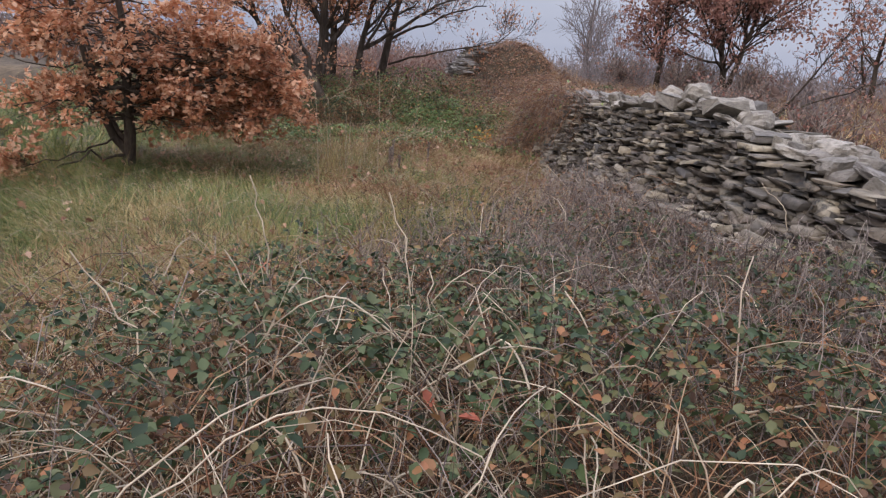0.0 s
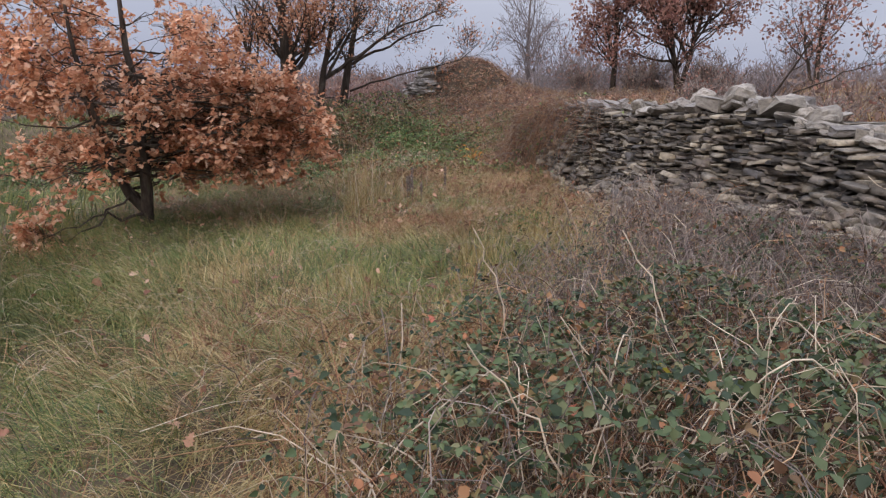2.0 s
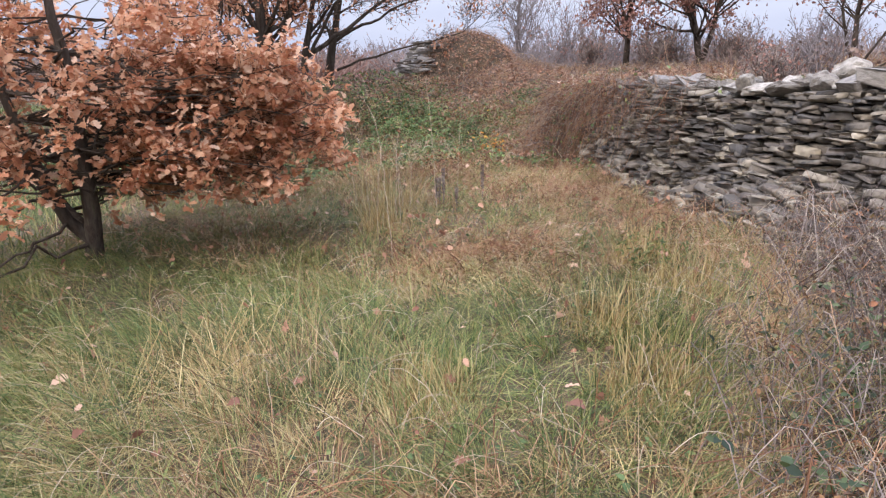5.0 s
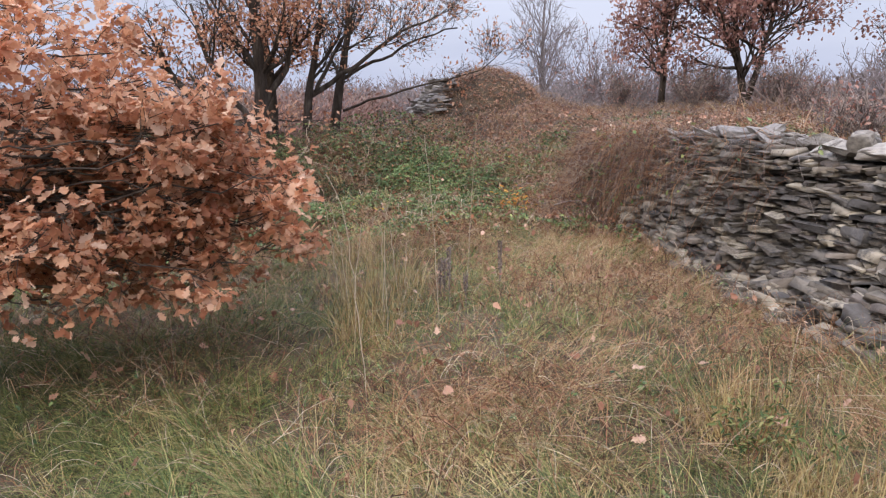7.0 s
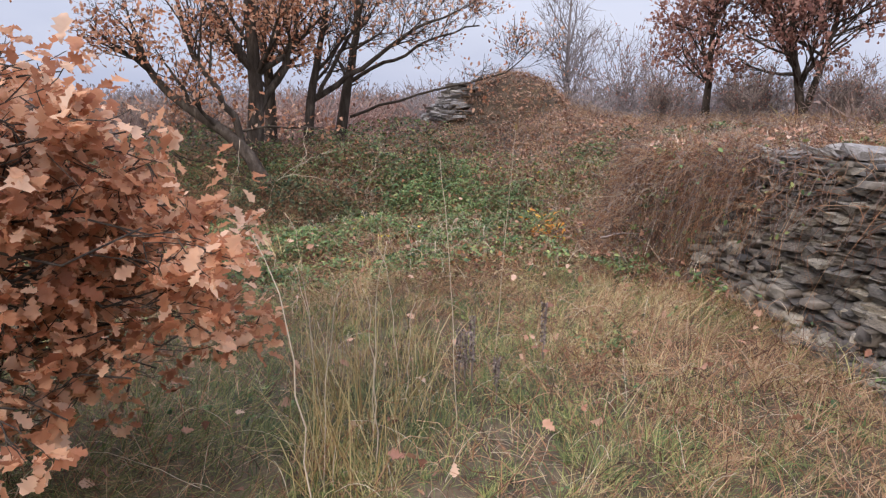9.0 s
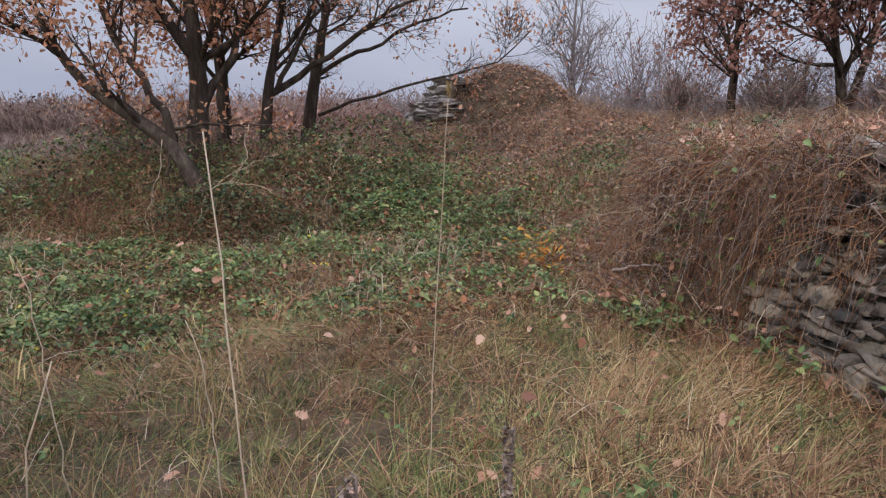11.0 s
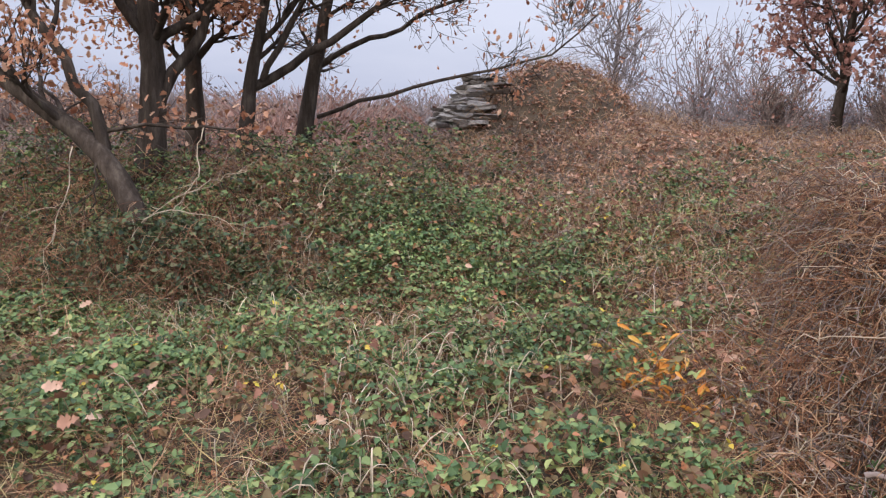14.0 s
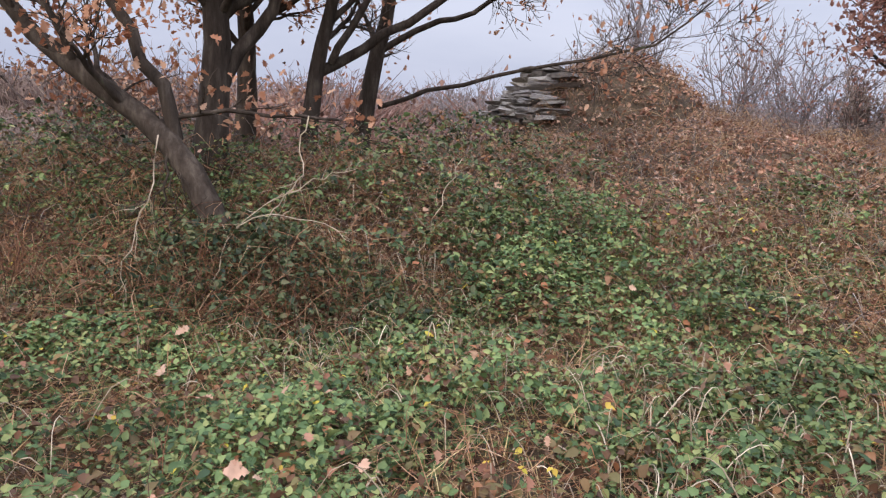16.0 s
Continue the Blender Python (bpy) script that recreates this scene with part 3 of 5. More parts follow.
def rods(branches, sides):
    return tubes(np.stack([b[0] for b in branches]), np.stack([b[1] for b in branches]), sides)


def leaf_cloud(rng, twigs, per, size, shape=(OAK_V, OAK_F), hang=0.9, reach=0.06, top=99.0):
    """Leaves along twigs, up to a height over the root."""
    pts = np.concatenate([t[0][2:] for t in twigs])
    pts = pts[(pts[:, 2] < top) & ((pts[:, 2] > 1.5) | (top > 90))]
    pick = pts[rng.integers(len(pts), size=per)] + rng.normal(0, reach, (per, 3))
    return scattered(*shape, pick, turns(rng, per, hang), size * rng.uniform(0.65, 1.25, per))


def build_tree(name, label, category, trunks, seed, limbs=8, limb_len=1.6, twig_len=0.5, leaves=0, leaf=0.08, leaf_mat=None, extra=(), up=0.05, subs=7, twigs_per=5, bark=M_BARK, group="", shape=(OAK_V, OAK_F), spread_=0.9, fine=0.006, first=0.35, leaf_top=99.0):
    """A tree from its stems (points and a thickness) with limbs, branches, twigs and leaves grown on them."""
    rng = rng_for(seed)
    tree = new(name)
    base = np.array(trunks[0][0][0])
    tree.location = base
    tagged(tree, label, category, group)
    twigs_all, limb_list = [], []
    for n, (points, r0, r1) in enumerate(trunks):
        k = 12
        path = resample(np.array(points) - base, k, rng, 0.012 if n == 0 else 0.03)
        radii = np.linspace(1, 0, k) ** 1.0 * (r0 - r1) + r1
        if n == 0:
            radii[0] *= 1.35
            radii[1] *= 1.1
        vf = rods([(path, radii)], 9)
        part("trunk" if n == 0 else "stem", vf, bark, tree, smooth=True)
        limb_list += fork(rng, path, radii, max(1, int(limbs * (1.0 if n == 0 else 0.8))), limb_len, spread_, first=first, k=9, wander=0.13, up=up)
    for points, r0, r1 in extra:
        path = resample(np.array(points) - base, 9, rng, 0.015)
        limb_list.append((path, np.linspace(r0, r1, 9)))
    for path, radii in limb_list:
        subs_here = fork(rng, path, radii, subs, limb_len * 0.5, 0.8, first=0.2, k=7, wander=0.18, up=up)
        twigs = []
        for sp, sr in subs_here:
            twigs += fork(rng, sp, sr, twigs_per, twig_len, 0.8, first=0.15, k=5, wander=0.2, up=up)
        twigs = [(p, np.maximum(r, 0.0018) * 0 + np.linspace(fine, fine * 0.35, 5)) for p, r in twigs]
        twigs_all += twigs + [(p[2:], r[2:]) for p, r in subs_here]
        limb = part("limb", rods([(path, radii)], 7), bark, tree, smooth=True)
        for sub in subs_here:
            part("branch", rods([sub], 5), bark, limb, smooth=True)
        if twigs:
            tagged(part("twig_spray", rods(twigs, 3), bark, limb), kind="stuff")
    if leaves:
        part("crown", leaf_cloud(rng, twigs_all, leaves, leaf, shape, reach=0.11, top=leaf_top), leaf_mat, tree, "dry autumn leaves")
    return tree


G = lambda x, y: float(height(x, y))  # noqa: E731


def build_near_oak():
    """The young oak whose low crown of copper leaves hangs over the grass."""
    rng = rng_for(31)
    base = np.array((-2.75, 10.15, G(-2.75, 10.15) - 0.05))
    tree = tagged(new("oak_tree"), "young oak with a low dense crown of dry copper leaves", "tree")
    tree.location = base
    stems = [([(0, 0, 0), (0.14, -0.1, 0.45), (0.2, -0.2, 1.0), (0.22, -0.15, 1.75), (0.1, -0.2, 2.5), (0.1, -0.1, 3.1)], 0.085, 0.02),
             ([(0.05, -0.05, 0.3), (-0.2, -0.3, 0.85), (-0.15, -0.42, 1.4), (-0.3, -0.5, 2.1), (-0.4, -0.5, 2.9)], 0.06, 0.015),
             ([(0.02, 0.02, 0.25), (-0.5, 0.2, 0.7), (-0.9, 0.35, 1.3), (-1.2, 0.4, 2.2)], 0.05, 0.012)]
    paths = []
    for n, (pts, r0, r1) in enumerate(stems):
        path, radii = resample(pts, 12, rng, 0.012), np.linspace(r0, r1, 12)
        paths.append((path, radii))
        part("trunk" if n == 0 else "stem", rods([(path, radii)], 9), M_BARK, tree, smooth=True)
    def inside(p, slack=0.0):
        """Whether a point, seen from the root, lies within the crown's outline."""
        a, r = math.atan2(p[1], p[0]), math.hypot(p[0], p[1])
        edge = 2.02 - 0.5 * math.exp(-((a + 0.75) / 0.6) ** 2) + 0.5 * math.exp(-((a - 0.45) / 0.4) ** 2) + 0.16 * math.sin(9 * a + 4 * p[2])
        roof = 1.7 + 0.95 * (2.15 - p[0]) + 0.18 * math.sin(5 * p[1] + 3 * p[0])
        if noise.noise(Vector(p) * 2.5) < -0.16:
            return False
        floor_ = (0.74 - 0.2 * float(smooth(-0.3, 0.8, p[1])) if p[0] > 0.1 else 0.45) + 0.08 * math.sin(6.1 * a + 0.5)
        return r < edge + slack and floor_ - slack < p[2] < min(roof, 3.6) + slack

    twigs_all = []
    for n in range(190):
        path, radii = paths[int(rng.integers(3))]
        tall = float(rng.uniform(0.45, 3.1))
        around = rng.uniform(0, 6.28) if n < 100 else rng.normal(0.45, 0.38)
        if n >= 100:
            tall = float(rng.uniform(0.75, 2.1))
        reach = 2.2 * math.sqrt(max(0.05, 1 - (max(tall - 1.0, 0) / 2.5) ** 2)) * math.sqrt(rng.uniform(0.15 if n < 100 else 0.5, 1.0))
        reach *= 1.14 if n >= 100 else 1.0
        end = np.array((reach * math.cos(around), reach * math.sin(around), tall))
        if n in (0, 1):
            end = np.array((-0.4 + 0.1 * n, -1.32 - 0.08 * n, 0.14 + 0.08 * n))
        elif not inside(end, -0.1):
            end = end * np.array((0.8, 0.8, 0.85))
            if not inside(end, -0.05):
                continue
        j = int(np.clip(np.searchsorted(path[:, 2], end[2] * rng.uniform(0.7, 1.0)), 1, 10))
        start = path[j]
        sag = rng.normal(0, 0.08, 3)
        limb = resample([start, start * 0.6 + end * 0.4 + sag, start * 0.25 + end * 0.75 + sag * 0.6, end], 9, rng, 0.045)
        lr = np.linspace(max(radii[j] * 0.28, 0.008), 0.0035, 9)
        subs = fork(rng, limb, lr, 9, 0.3 if n < 2 else 0.5, 0.9, first=0.75 if n < 2 else 0.25, k=7, wander=0.15, up=0.02)
        subs = [b for b in subs if n < 2 or inside(b[0][-1], 0.03)]
        twigs = []
        for sp, sr in subs:
            twigs += [(p, np.linspace(0.0032, 0.0014, 5)) for p, r in fork(rng, sp, sr, 5, 0.24, 0.9, first=0.25, k=5, wander=0.2, up=0.0) if n < 2 or inside(p[-1], 0.06)]
        if len(twigs) < 9:
            continue
        branch = part("limb", rods([(limb, lr)], 7), M_BARK, tree, smooth=True)
        for sub in subs:
            part("branch", rods([sub], 4), M_BARK, branch, smooth=True)
        twigs_all += twigs
        tagged(part("twig_spray", rods(twigs, 3), M_BARK, branch), kind="stuff")
    # rosettes of leaves towards the twig tips
    tips = np.stack([t[0] for t in twigs_all])
    which = rng.integers(len(tips), size=23000)
    along = np.minimum(4 - np.floor(rng.exponential(0.9, len(which))).astype(int), 4).clip(1, 4)
    pick = tips[which, along] + rng.normal(0, 0.022, (len(which), 3))
    ahead = tips[which, 4] - tips[which, 2]
    face = np.arctan2(ahead[:, 1], ahead[:, 0]) - np.pi / 2 + rng.normal(0, 1.0, len(which))
    part("crown", scattered(OAK_V, OAK_F, pick, turns(rng, len(which), 0.6, face), 0.08 * rng.uniform(0.6, 1.2, len(which))), M_OAKLEAF, tree, "lobed copper-brown dry leaves")


build_near_oak()

# the bare clump on the bank
build_tree("leaning_oak", "leaning mossy oak stem with bare boughs on the bank", "tree",
           [([(-4.72, 19.1, -0.3), (-4.82, 19.1, 0.25), (-5.0, 19.15, 0.6), (-5.25, 19.2, 0.9), (-5.58, 19.2, 1.15), (-5.97, 19.1, 1.42), (-6.38, 19.0, 1.66), (-6.85, 18.95, 2.05), (-7.15, 18.9, 2.8)], 0.14, 0.05),
            ([(-5.36, 19.22, 1.0), (-5.44, 19.22, 1.28), (-5.6, 19.2, 1.66), (-5.84, 19.2, 2.05), (-6.15, 19.1, 2.6), (-6.35, 19.0, 3.5)], 0.07, 0.028)],
           41, limbs=10, limb_len=1.5, leaf_top=3.6, leaves=1700, leaf=0.085, leaf_mat=M_BANKLEAF, subs=6, twigs_per=4, first=0.45,
           extra=[([(-5.5, 19.25, 1.16), (-5.0, 19.3, 1.28), (-4.5, 19.5, 1.27), (-4.0, 19.7, 1.24)], 0.025, 0.012), ([(-5.5, 19.22, 1.17), (-5.3, 19.05, 0.9), (-5.35, 18.95, 0.4)], 0.016, 0.008)])
build_tree("oak_tree", "upright grey oak with a forked crown and few leaves", "tree",
           [([(-5.8, 20.38, 0.4), (-5.77, 20.4, 1.0), (-5.69, 20.46, 1.7), (-5.68, 20.4, 2.6), (-5.75, 20.4, 3.6), (-5.6, 20.5, 4.6)], 0.19, 0.06),
            ([(-5.68, 20.45, 1.45), (-5.5, 20.58, 1.78), (-5.22, 20.77, 2.3), (-5.04, 20.8, 2.9), (-4.8, 20.9, 3.9)], 0.085, 0.03)],
           42, limbs=12, limb_len=1.9, leaf_top=3.4, leaves=1300, leaf=0.085, leaf_mat=M_BANKLEAF, subs=7, twigs_per=4)
build_tree("oak_tree", "grey oak stem standing behind the others on the bank", "tree",
           [([(-6.2, 21.85, 0.3), (-6.2, 21.83, 1.2), (-6.13, 21.86, 2.1), (-6.17, 21.74, 2.9), (-6.5, 21.7, 4.2)], 0.16, 0.05)],
           43, limbs=12, limb_len=1.8, leaf_top=3.4, leaves=2000, leaf=0.085, leaf_mat=M_BANKLEAF, subs=7, twigs_per=4, first=0.4)
build_tree("oak_tree", "forked oak with bare boughs sweeping out over the bank", "tree",
           [([(-5.2, 21.5, 0.4), (-5.17, 21.54, 0.95), (-5.1, 21.6, 1.8), (-5.02, 21.62, 2.24), (-4.82, 21.66, 2.85), (-4.7, 21.7, 4.0)], 0.125, 0.035),
            ([(-5.1, 21.6, 1.72), (-4.88, 21.7, 1.92), (-4.45, 21.93, 2.2), (-3.97, 22.12, 2.53), (-3.12, 22.35, 3.07), (-2.2, 22.5, 3.5)], 0.07, 0.018),
            ([(-4.95, 21.68, 1.85), (-4.6, 21.7, 2.4), (-4.2, 21.8, 3.1), (-3.8, 21.9, 4.0)], 0.05, 0.018)],
           44, limbs=9, limb_len=1.5, leaves=900, leaf=0.08, leaf_mat=M_BANKLEAF, subs=8, twigs_per=5, first=0.4)
build_tree("oak_tree", "oak with a long low bough reaching past the ruin", "tree",
           [([(-5.1, 22.9, 0.4), (-5.0, 22.9, 1.2), (-4.79, 22.99, 2.2), (-4.6, 22.98, 3.0), (-4.5, 23.0, 4.2)], 0.15, 0.05),
            ([(-4.78, 22.95, 1.35), (-4.2, 22.93, 1.6), (-3.62, 22.95, 1.74), (-2.62, 22.93, 1.96), (-1.74, 22.79, 2.14), (-1.0, 22.66, 2.3), (-0.6, 22.6, 2.75)], 0.036, 0.009),
            ([(-4.8, 22.98, 2.1), (-4.41, 23.15, 2.38), (-3.94, 23.32, 2.55), (-2.9, 23.58, 3.05), (-2.0, 23.7, 3.4)], 0.05, 0.016)],
           45, limbs=8, limb_len=1.2, leaves=900, leaf=0.08, leaf_mat=M_BANKLEAF, subs=7, twigs_per=5, first=0.4)
# oaks that keep their brown leaves, past the wall
build_tree("oak_tree", "small oak with a crown of dull red-brown leaves", "tree",
           [([(3.22, 26.5, G(3.22, 26.5) - 0.2), (3.25, 26.5, 1.5), (3.3, 26.5, 2.1), (3.25, 26.5, 3.2), (3.2, 26.5, 4.6)], 0.11, 0.03)],
           51, limbs=27, limb_len=2.2, spread_=1.5, leaves=5600, leaf=0.105, leaf_mat=M_FARLEAF, subs=6, twigs_per=3, first=0.27, group="brown oaks")
build_tree("oak_tree", "twin-stemmed oak with a crown of dull red-brown leaves", "tree",
           [([(5.3, 26.0, G(5.3, 26.0) - 0.2), (5.3, 26.0, 1.5), (5.1, 26.0, 2.2), (4.95, 26.1, 3.2), (4.9, 26.1, 4.6)], 0.12, 0.03),
            ([(5.3, 26.0, 1.35), (5.55, 25.9, 2.2), (5.78, 25.9, 3.3), (5.9, 25.9, 4.6)], 0.09, 0.03)],
           52, limbs=28, limb_len=2.9, spread_=1.5, leaves=9600, leaf=0.105, leaf_mat=M_FARLEAF, subs=6, twigs_per=3, first=0.27, group="brown oaks")
build_tree("oak_tree", "thin oak, almost bare, beyond the wall", "tree",
           [([(9.2, 25.5, G(9.2, 25.5) - 0.2), (9.2, 25.5, 1.6), (9.1, 25.4, 2.6), (9.3, 25.5, 4.5)], 0.09, 0.02),
            ([(9.2, 25.5, 1.3), (8.8, 25.3, 2.3), (8.5, 25.2, 3.6)], 0.06, 0.015)],
           53, limbs=8, limb_len=1.5, spread_=1.0, leaves=420, leaf=0.105, leaf_mat=M_FARLEAF, subs=6, twigs_per=3, first=0.3, group="brown oaks")
build_tree("sapling", "thin sapling with few leaves, beyond the wall", "tree",
           [([(5.7, 16.6, G(5.7, 16.6)), (6.2, 16.5, 1.8), (6.6, 16.4, 2.5), (6.8, 16.3, 3.2)], 0.025, 0.006),
            ([(5.8, 16.6, 1.2), (6.6, 16.4, 1.6), (7.3, 16.3, 1.9), (7.8, 16.2, 2.0)], 0.018, 0.005)],
           54, limbs=8, limb_len=0.8, twig_len=0.3, leaves=620, leaf=0.075, leaf_mat=M_FARLEAF, subs=5, twigs_per=3, shape=(OVATE_V, OVATE_F))
build_tree("bare_tree", "bare grey tree standing behind the ruin, paled for haze", "tree",
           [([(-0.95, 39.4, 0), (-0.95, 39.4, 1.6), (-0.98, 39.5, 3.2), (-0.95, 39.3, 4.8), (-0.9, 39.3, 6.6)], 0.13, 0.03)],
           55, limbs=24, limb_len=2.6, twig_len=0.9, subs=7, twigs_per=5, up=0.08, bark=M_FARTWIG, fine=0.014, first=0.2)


def build_shrub(x, y, tall, wide, seed, label="grey leafless thorn bush, paled for haze", leaves=0, mat=M_FARTWIG, leaf_mat=M_FARLEAF, stems=26, group="thorn bushes", fine=0.006):
    rng = rng_for(seed)
    bush = tagged(new("shrub"), label, "bush", group)
    bush.location = (x, y, G(x, y) - 0.05)
    main = []
    for _ in range(stems):
        a, lean = rng.uniform(0, 6.28), rng.uniform(0.05, 0.9)
        main.append(sprout(rng, (rng.normal(0, wide * 0.12), rng.normal(0, wide * 0.12), 0), (math.cos(a) * lean, math.sin(a) * lean, 1), tall * rng.uniform(0.6, 1.1), fine * 3, k=7, wander=0.13, up=0.05))
    side = []
    for p, r in main:
        side += fork(rng, p, r, 7, tall * 0.4, 0.8, first=0.2, k=5, wander=0.2, up=0.04)
    fine_twigs = []
    for p, r in side:
        fine_twigs += [(q, np.linspace(fine, fine * 0.5, 4)) for q, _ in fork(rng, p, r, 3, tall * 0.2, 0.8, first=0.2, k=4, wander=0.2)]
    for stem in main:
        part("stem", rods([stem], 4), mat, bush)
    tagged(part("twig_spray", joined([rods([(p, np.linspace(fine * 1.6, fine * 0.7, 5)) for p, r in side], 3), rods(fine_twigs, 3)]), mat, bush), kind="stuff")
    if leaves:
        part("foliage", leaf_cloud(rng, side, leaves, 0.06 if tall < 2 else 0.08, (OVATE_V, OVATE_F)), leaf_mat, bush)


for k, (x, y, tall, wide) in enumerate(((0.9, 29.5, 1.5, 2.0), (1.9, 31.5, 3.5, 2.4), (2.6, 30.5, 2.4, 2.4), (4.2, 29.0, 1.6, 2.0), (0.2, 33.0, 2.2, 2.2), (6.6, 29.0, 1.9, 2.2), (9.5, 28.0, 2.0, 2.4), (7.2, 22.5, 1.2, 1.6), (9.5, 19.5, 1.3, 2.0), (-3.5, 33.0, 2.4, 3.0), (-6.0, 34.0, 2.6, 3.0), (-9.0, 31.0, 2.6, 3.0), (-12.5, 30.0, 2.8, 3.2))):
    build_shrub(x, y, tall, wide, 60 + k, leaves=500 if k in (1, 2, 3, 5) else 90, stems=24, fine=0.008)
for k, (x, y, tall) in enumerate(((2.2, 25.8, 1.1), (3.9, 25.4, 1.3), (4.6, 26.8, 1.5), (5.9, 25.2, 1.3), (6.3, 24.0, 0.8), (4.6, 16.0, 0.7), (6.0, 13.5, 0.8), (7.5, 11.0, 0.9), (7.6, 14.0, 0.8), (5.3, 18.6, 0.8))):
    build_shrub(x, y, tall, 0.9, 90 + k, "low dark tangled thorn bush", 260, M_TWIG, M_FARLEAF, 30, "low thorn bushes", 0.005)
for k, (x, y, tall) in enumerate(((-7.6, 23.5, 2.0), (-9.5, 24.5, 2.2), (-4.2, 25.6, 1.6), (-8.2, 21.6, 1.5))):
    build_shrub(x, y, tall, 1.4, 110 + k, "oak scrub with russet leaves", 1500, M_TWIG, M_LITTER, 22, "oak scrub", 0.006)


def far_hedge(name, label, seed, n, x0, x1, y0, y1, tall, mat):
    """A distant belt of scrub: upright twigs with clumps of old leaves."""
    rng = rng_for(seed)
    x, y = rng.uniform(x0, x1, n), rng.uniform(y0, y1, n)
    top = tall * (0.75 + 0.35 * waves(x, y, 0.45, seed)) * rng.uniform(0.5, 1.1, n)
    s = np.linspace(0, 1, 4)
    lean = rng.normal(0, 0.6, (n, 2)) * top[:, None]
    p = np.stack([x[:, None] + lean[:, 0:1] * s + rng.normal(0, 0.04, (n, 4)), y[:, None] + lean[:, 1:2] * s, height(x, y)[:, None] + top[:, None] * s], 2)
    r = (0.004 + 0.0005 * np.hypot(x, y - 12))[:, None] * np.array([1.6, 1.2, 0.9, 0.5])
    m = n
    k = rng.integers(n, size=m)
    q = p[k, rng.integers(1, 4, m)] + rng.normal(0, 0.15, (m, 3))
    size = 0.08 + 0.004 * np.hypot(q[:, 0], q[:, 1] - 12)
    tagged(mesh_object(name, *joined([tubes(p, r, 3), scattered(OVATE_V, OVATE_F, q, turns(rng, m, 1.2), size)]), mat), label, "scrub", kind="stuff")


# the haze on these belts is only in their material colours
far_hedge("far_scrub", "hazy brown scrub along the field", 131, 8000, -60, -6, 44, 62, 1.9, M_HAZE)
far_hedge("far_scrub", "hazy russet scrub behind the bank trees", 135, 5200, -10, -3.2, 27, 33, 2.5, M_FARSCRUB)
far_hedge("far_scrub", "hazy brown heath beyond the wall", 132, 6000, 5, 40, 10, 45, 0.9, M_HAZE)
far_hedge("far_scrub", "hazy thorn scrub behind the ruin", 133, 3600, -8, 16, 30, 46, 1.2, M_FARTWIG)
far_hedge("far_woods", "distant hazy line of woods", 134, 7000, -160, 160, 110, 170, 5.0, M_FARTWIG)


# ---- single plants ----
def cane(name, label, category, points, radius, group="", mat=None, k=14, wander=0.012, tip=0.45, sides=5, seed=1):
    """One stalk along a few points, rooted in the ground."""
    rng = rng_for(seed)
    base = np.array(points[0], float)
    path = resample(np.array(points, float) - base, k, rng, wander)
    ob = mesh_object(name, *rods([(path, radius * np.linspace(1, tip, k))], sides), mat or M_CANE, smooth=True)
    ob.location = base
    return tagged(ob, label, category, group)


UPRIGHT = [((2.59, 5.69, 0.1), (2.46, 5.73, 0.75), (2.32, 5.8, 1.05)), ((3.0, 4.68, 0.1), (2.71, 4.62, 0.81), (2.53, 4.58, 0.99)),
           ((3.1, 4.95, 0.1), (2.98, 5.01, 0.66), (2.76, 5.04, 0.94)), ((3.65, 5.2, 0.1), (3.48, 5.3, 0.74), (3.44, 5.41, 0.91)),
           ((3.84, 5.2, 0.1), (3.78, 5.33, 0.68), (3.67, 5.4, 0.8)), ((4.35, 4.9, 0.1), (4.18, 5.02, 0.73), (4.01, 5.16, 0.98)),
           ((3.45, 5.65, 0.1), (3.19, 5.82, 0.66), (2.99, 5.99, 1.03)), ((5.2, 8.3, 0.2), (5.07, 8.42, 0.83), (4.91, 8.58, 0.97))]
for k, pts in enumerate(UPRIGHT):
    cane("bramble_cane", "bleached upright bramble cane, bare of leaves", "bramble cane", pts, 0.0052, "upright canes", seed=300 + k)
LYING = [((3.39, 3.6, 0.5), (3.39, 3.7, 0.76), (3.54, 4.03, 0.98), (3.65, 4.17, 0.99), (3.87, 4.26, 0.96), (4.05, 4.3, 0.83), (4.15, 4.4, 0.4)),
         ((3.3, 3.6, 0.45), (3.35, 3.7, 0.72), (3.49, 3.94, 0.96), (3.53, 4.18, 0.99), (3.6, 4.48, 0.89), (3.7, 4.7, 0.45)),
         ((3.9, 3.8, 0.4), (3.88, 3.85, 0.68), (3.76, 4.06, 0.94), (3.68, 4.16, 0.97), (3.6, 4.3, 0.6)), ((3.85, 3.8, 0.4), (3.92, 3.93, 0.72), (4.02, 4.34, 0.98), (4.07, 4.55, 0.99), (4.1, 4.75, 0.6)),
         ((4.44, 4.1, 0.4), (4.44, 4.19, 0.72), (4.58, 4.42, 0.96), (4.72, 4.53, 0.95), (4.85, 4.6, 0.6)), ((4.05, 5.05, 0.5), (4.22, 5.54, 0.74), (4.42, 5.3, 0.5))]
for k, pts in enumerate(LYING):
    rooted = ((pts[0][0] - 0.08, pts[0][1] + 0.05, G(pts[0][0], pts[0][1])),) + pts
    cane("bramble_cane", "long pale bramble cane arching over the thicket", "bramble cane", rooted, 0.0029, "arching canes", k=20, wander=0.008, seed=320 + k)


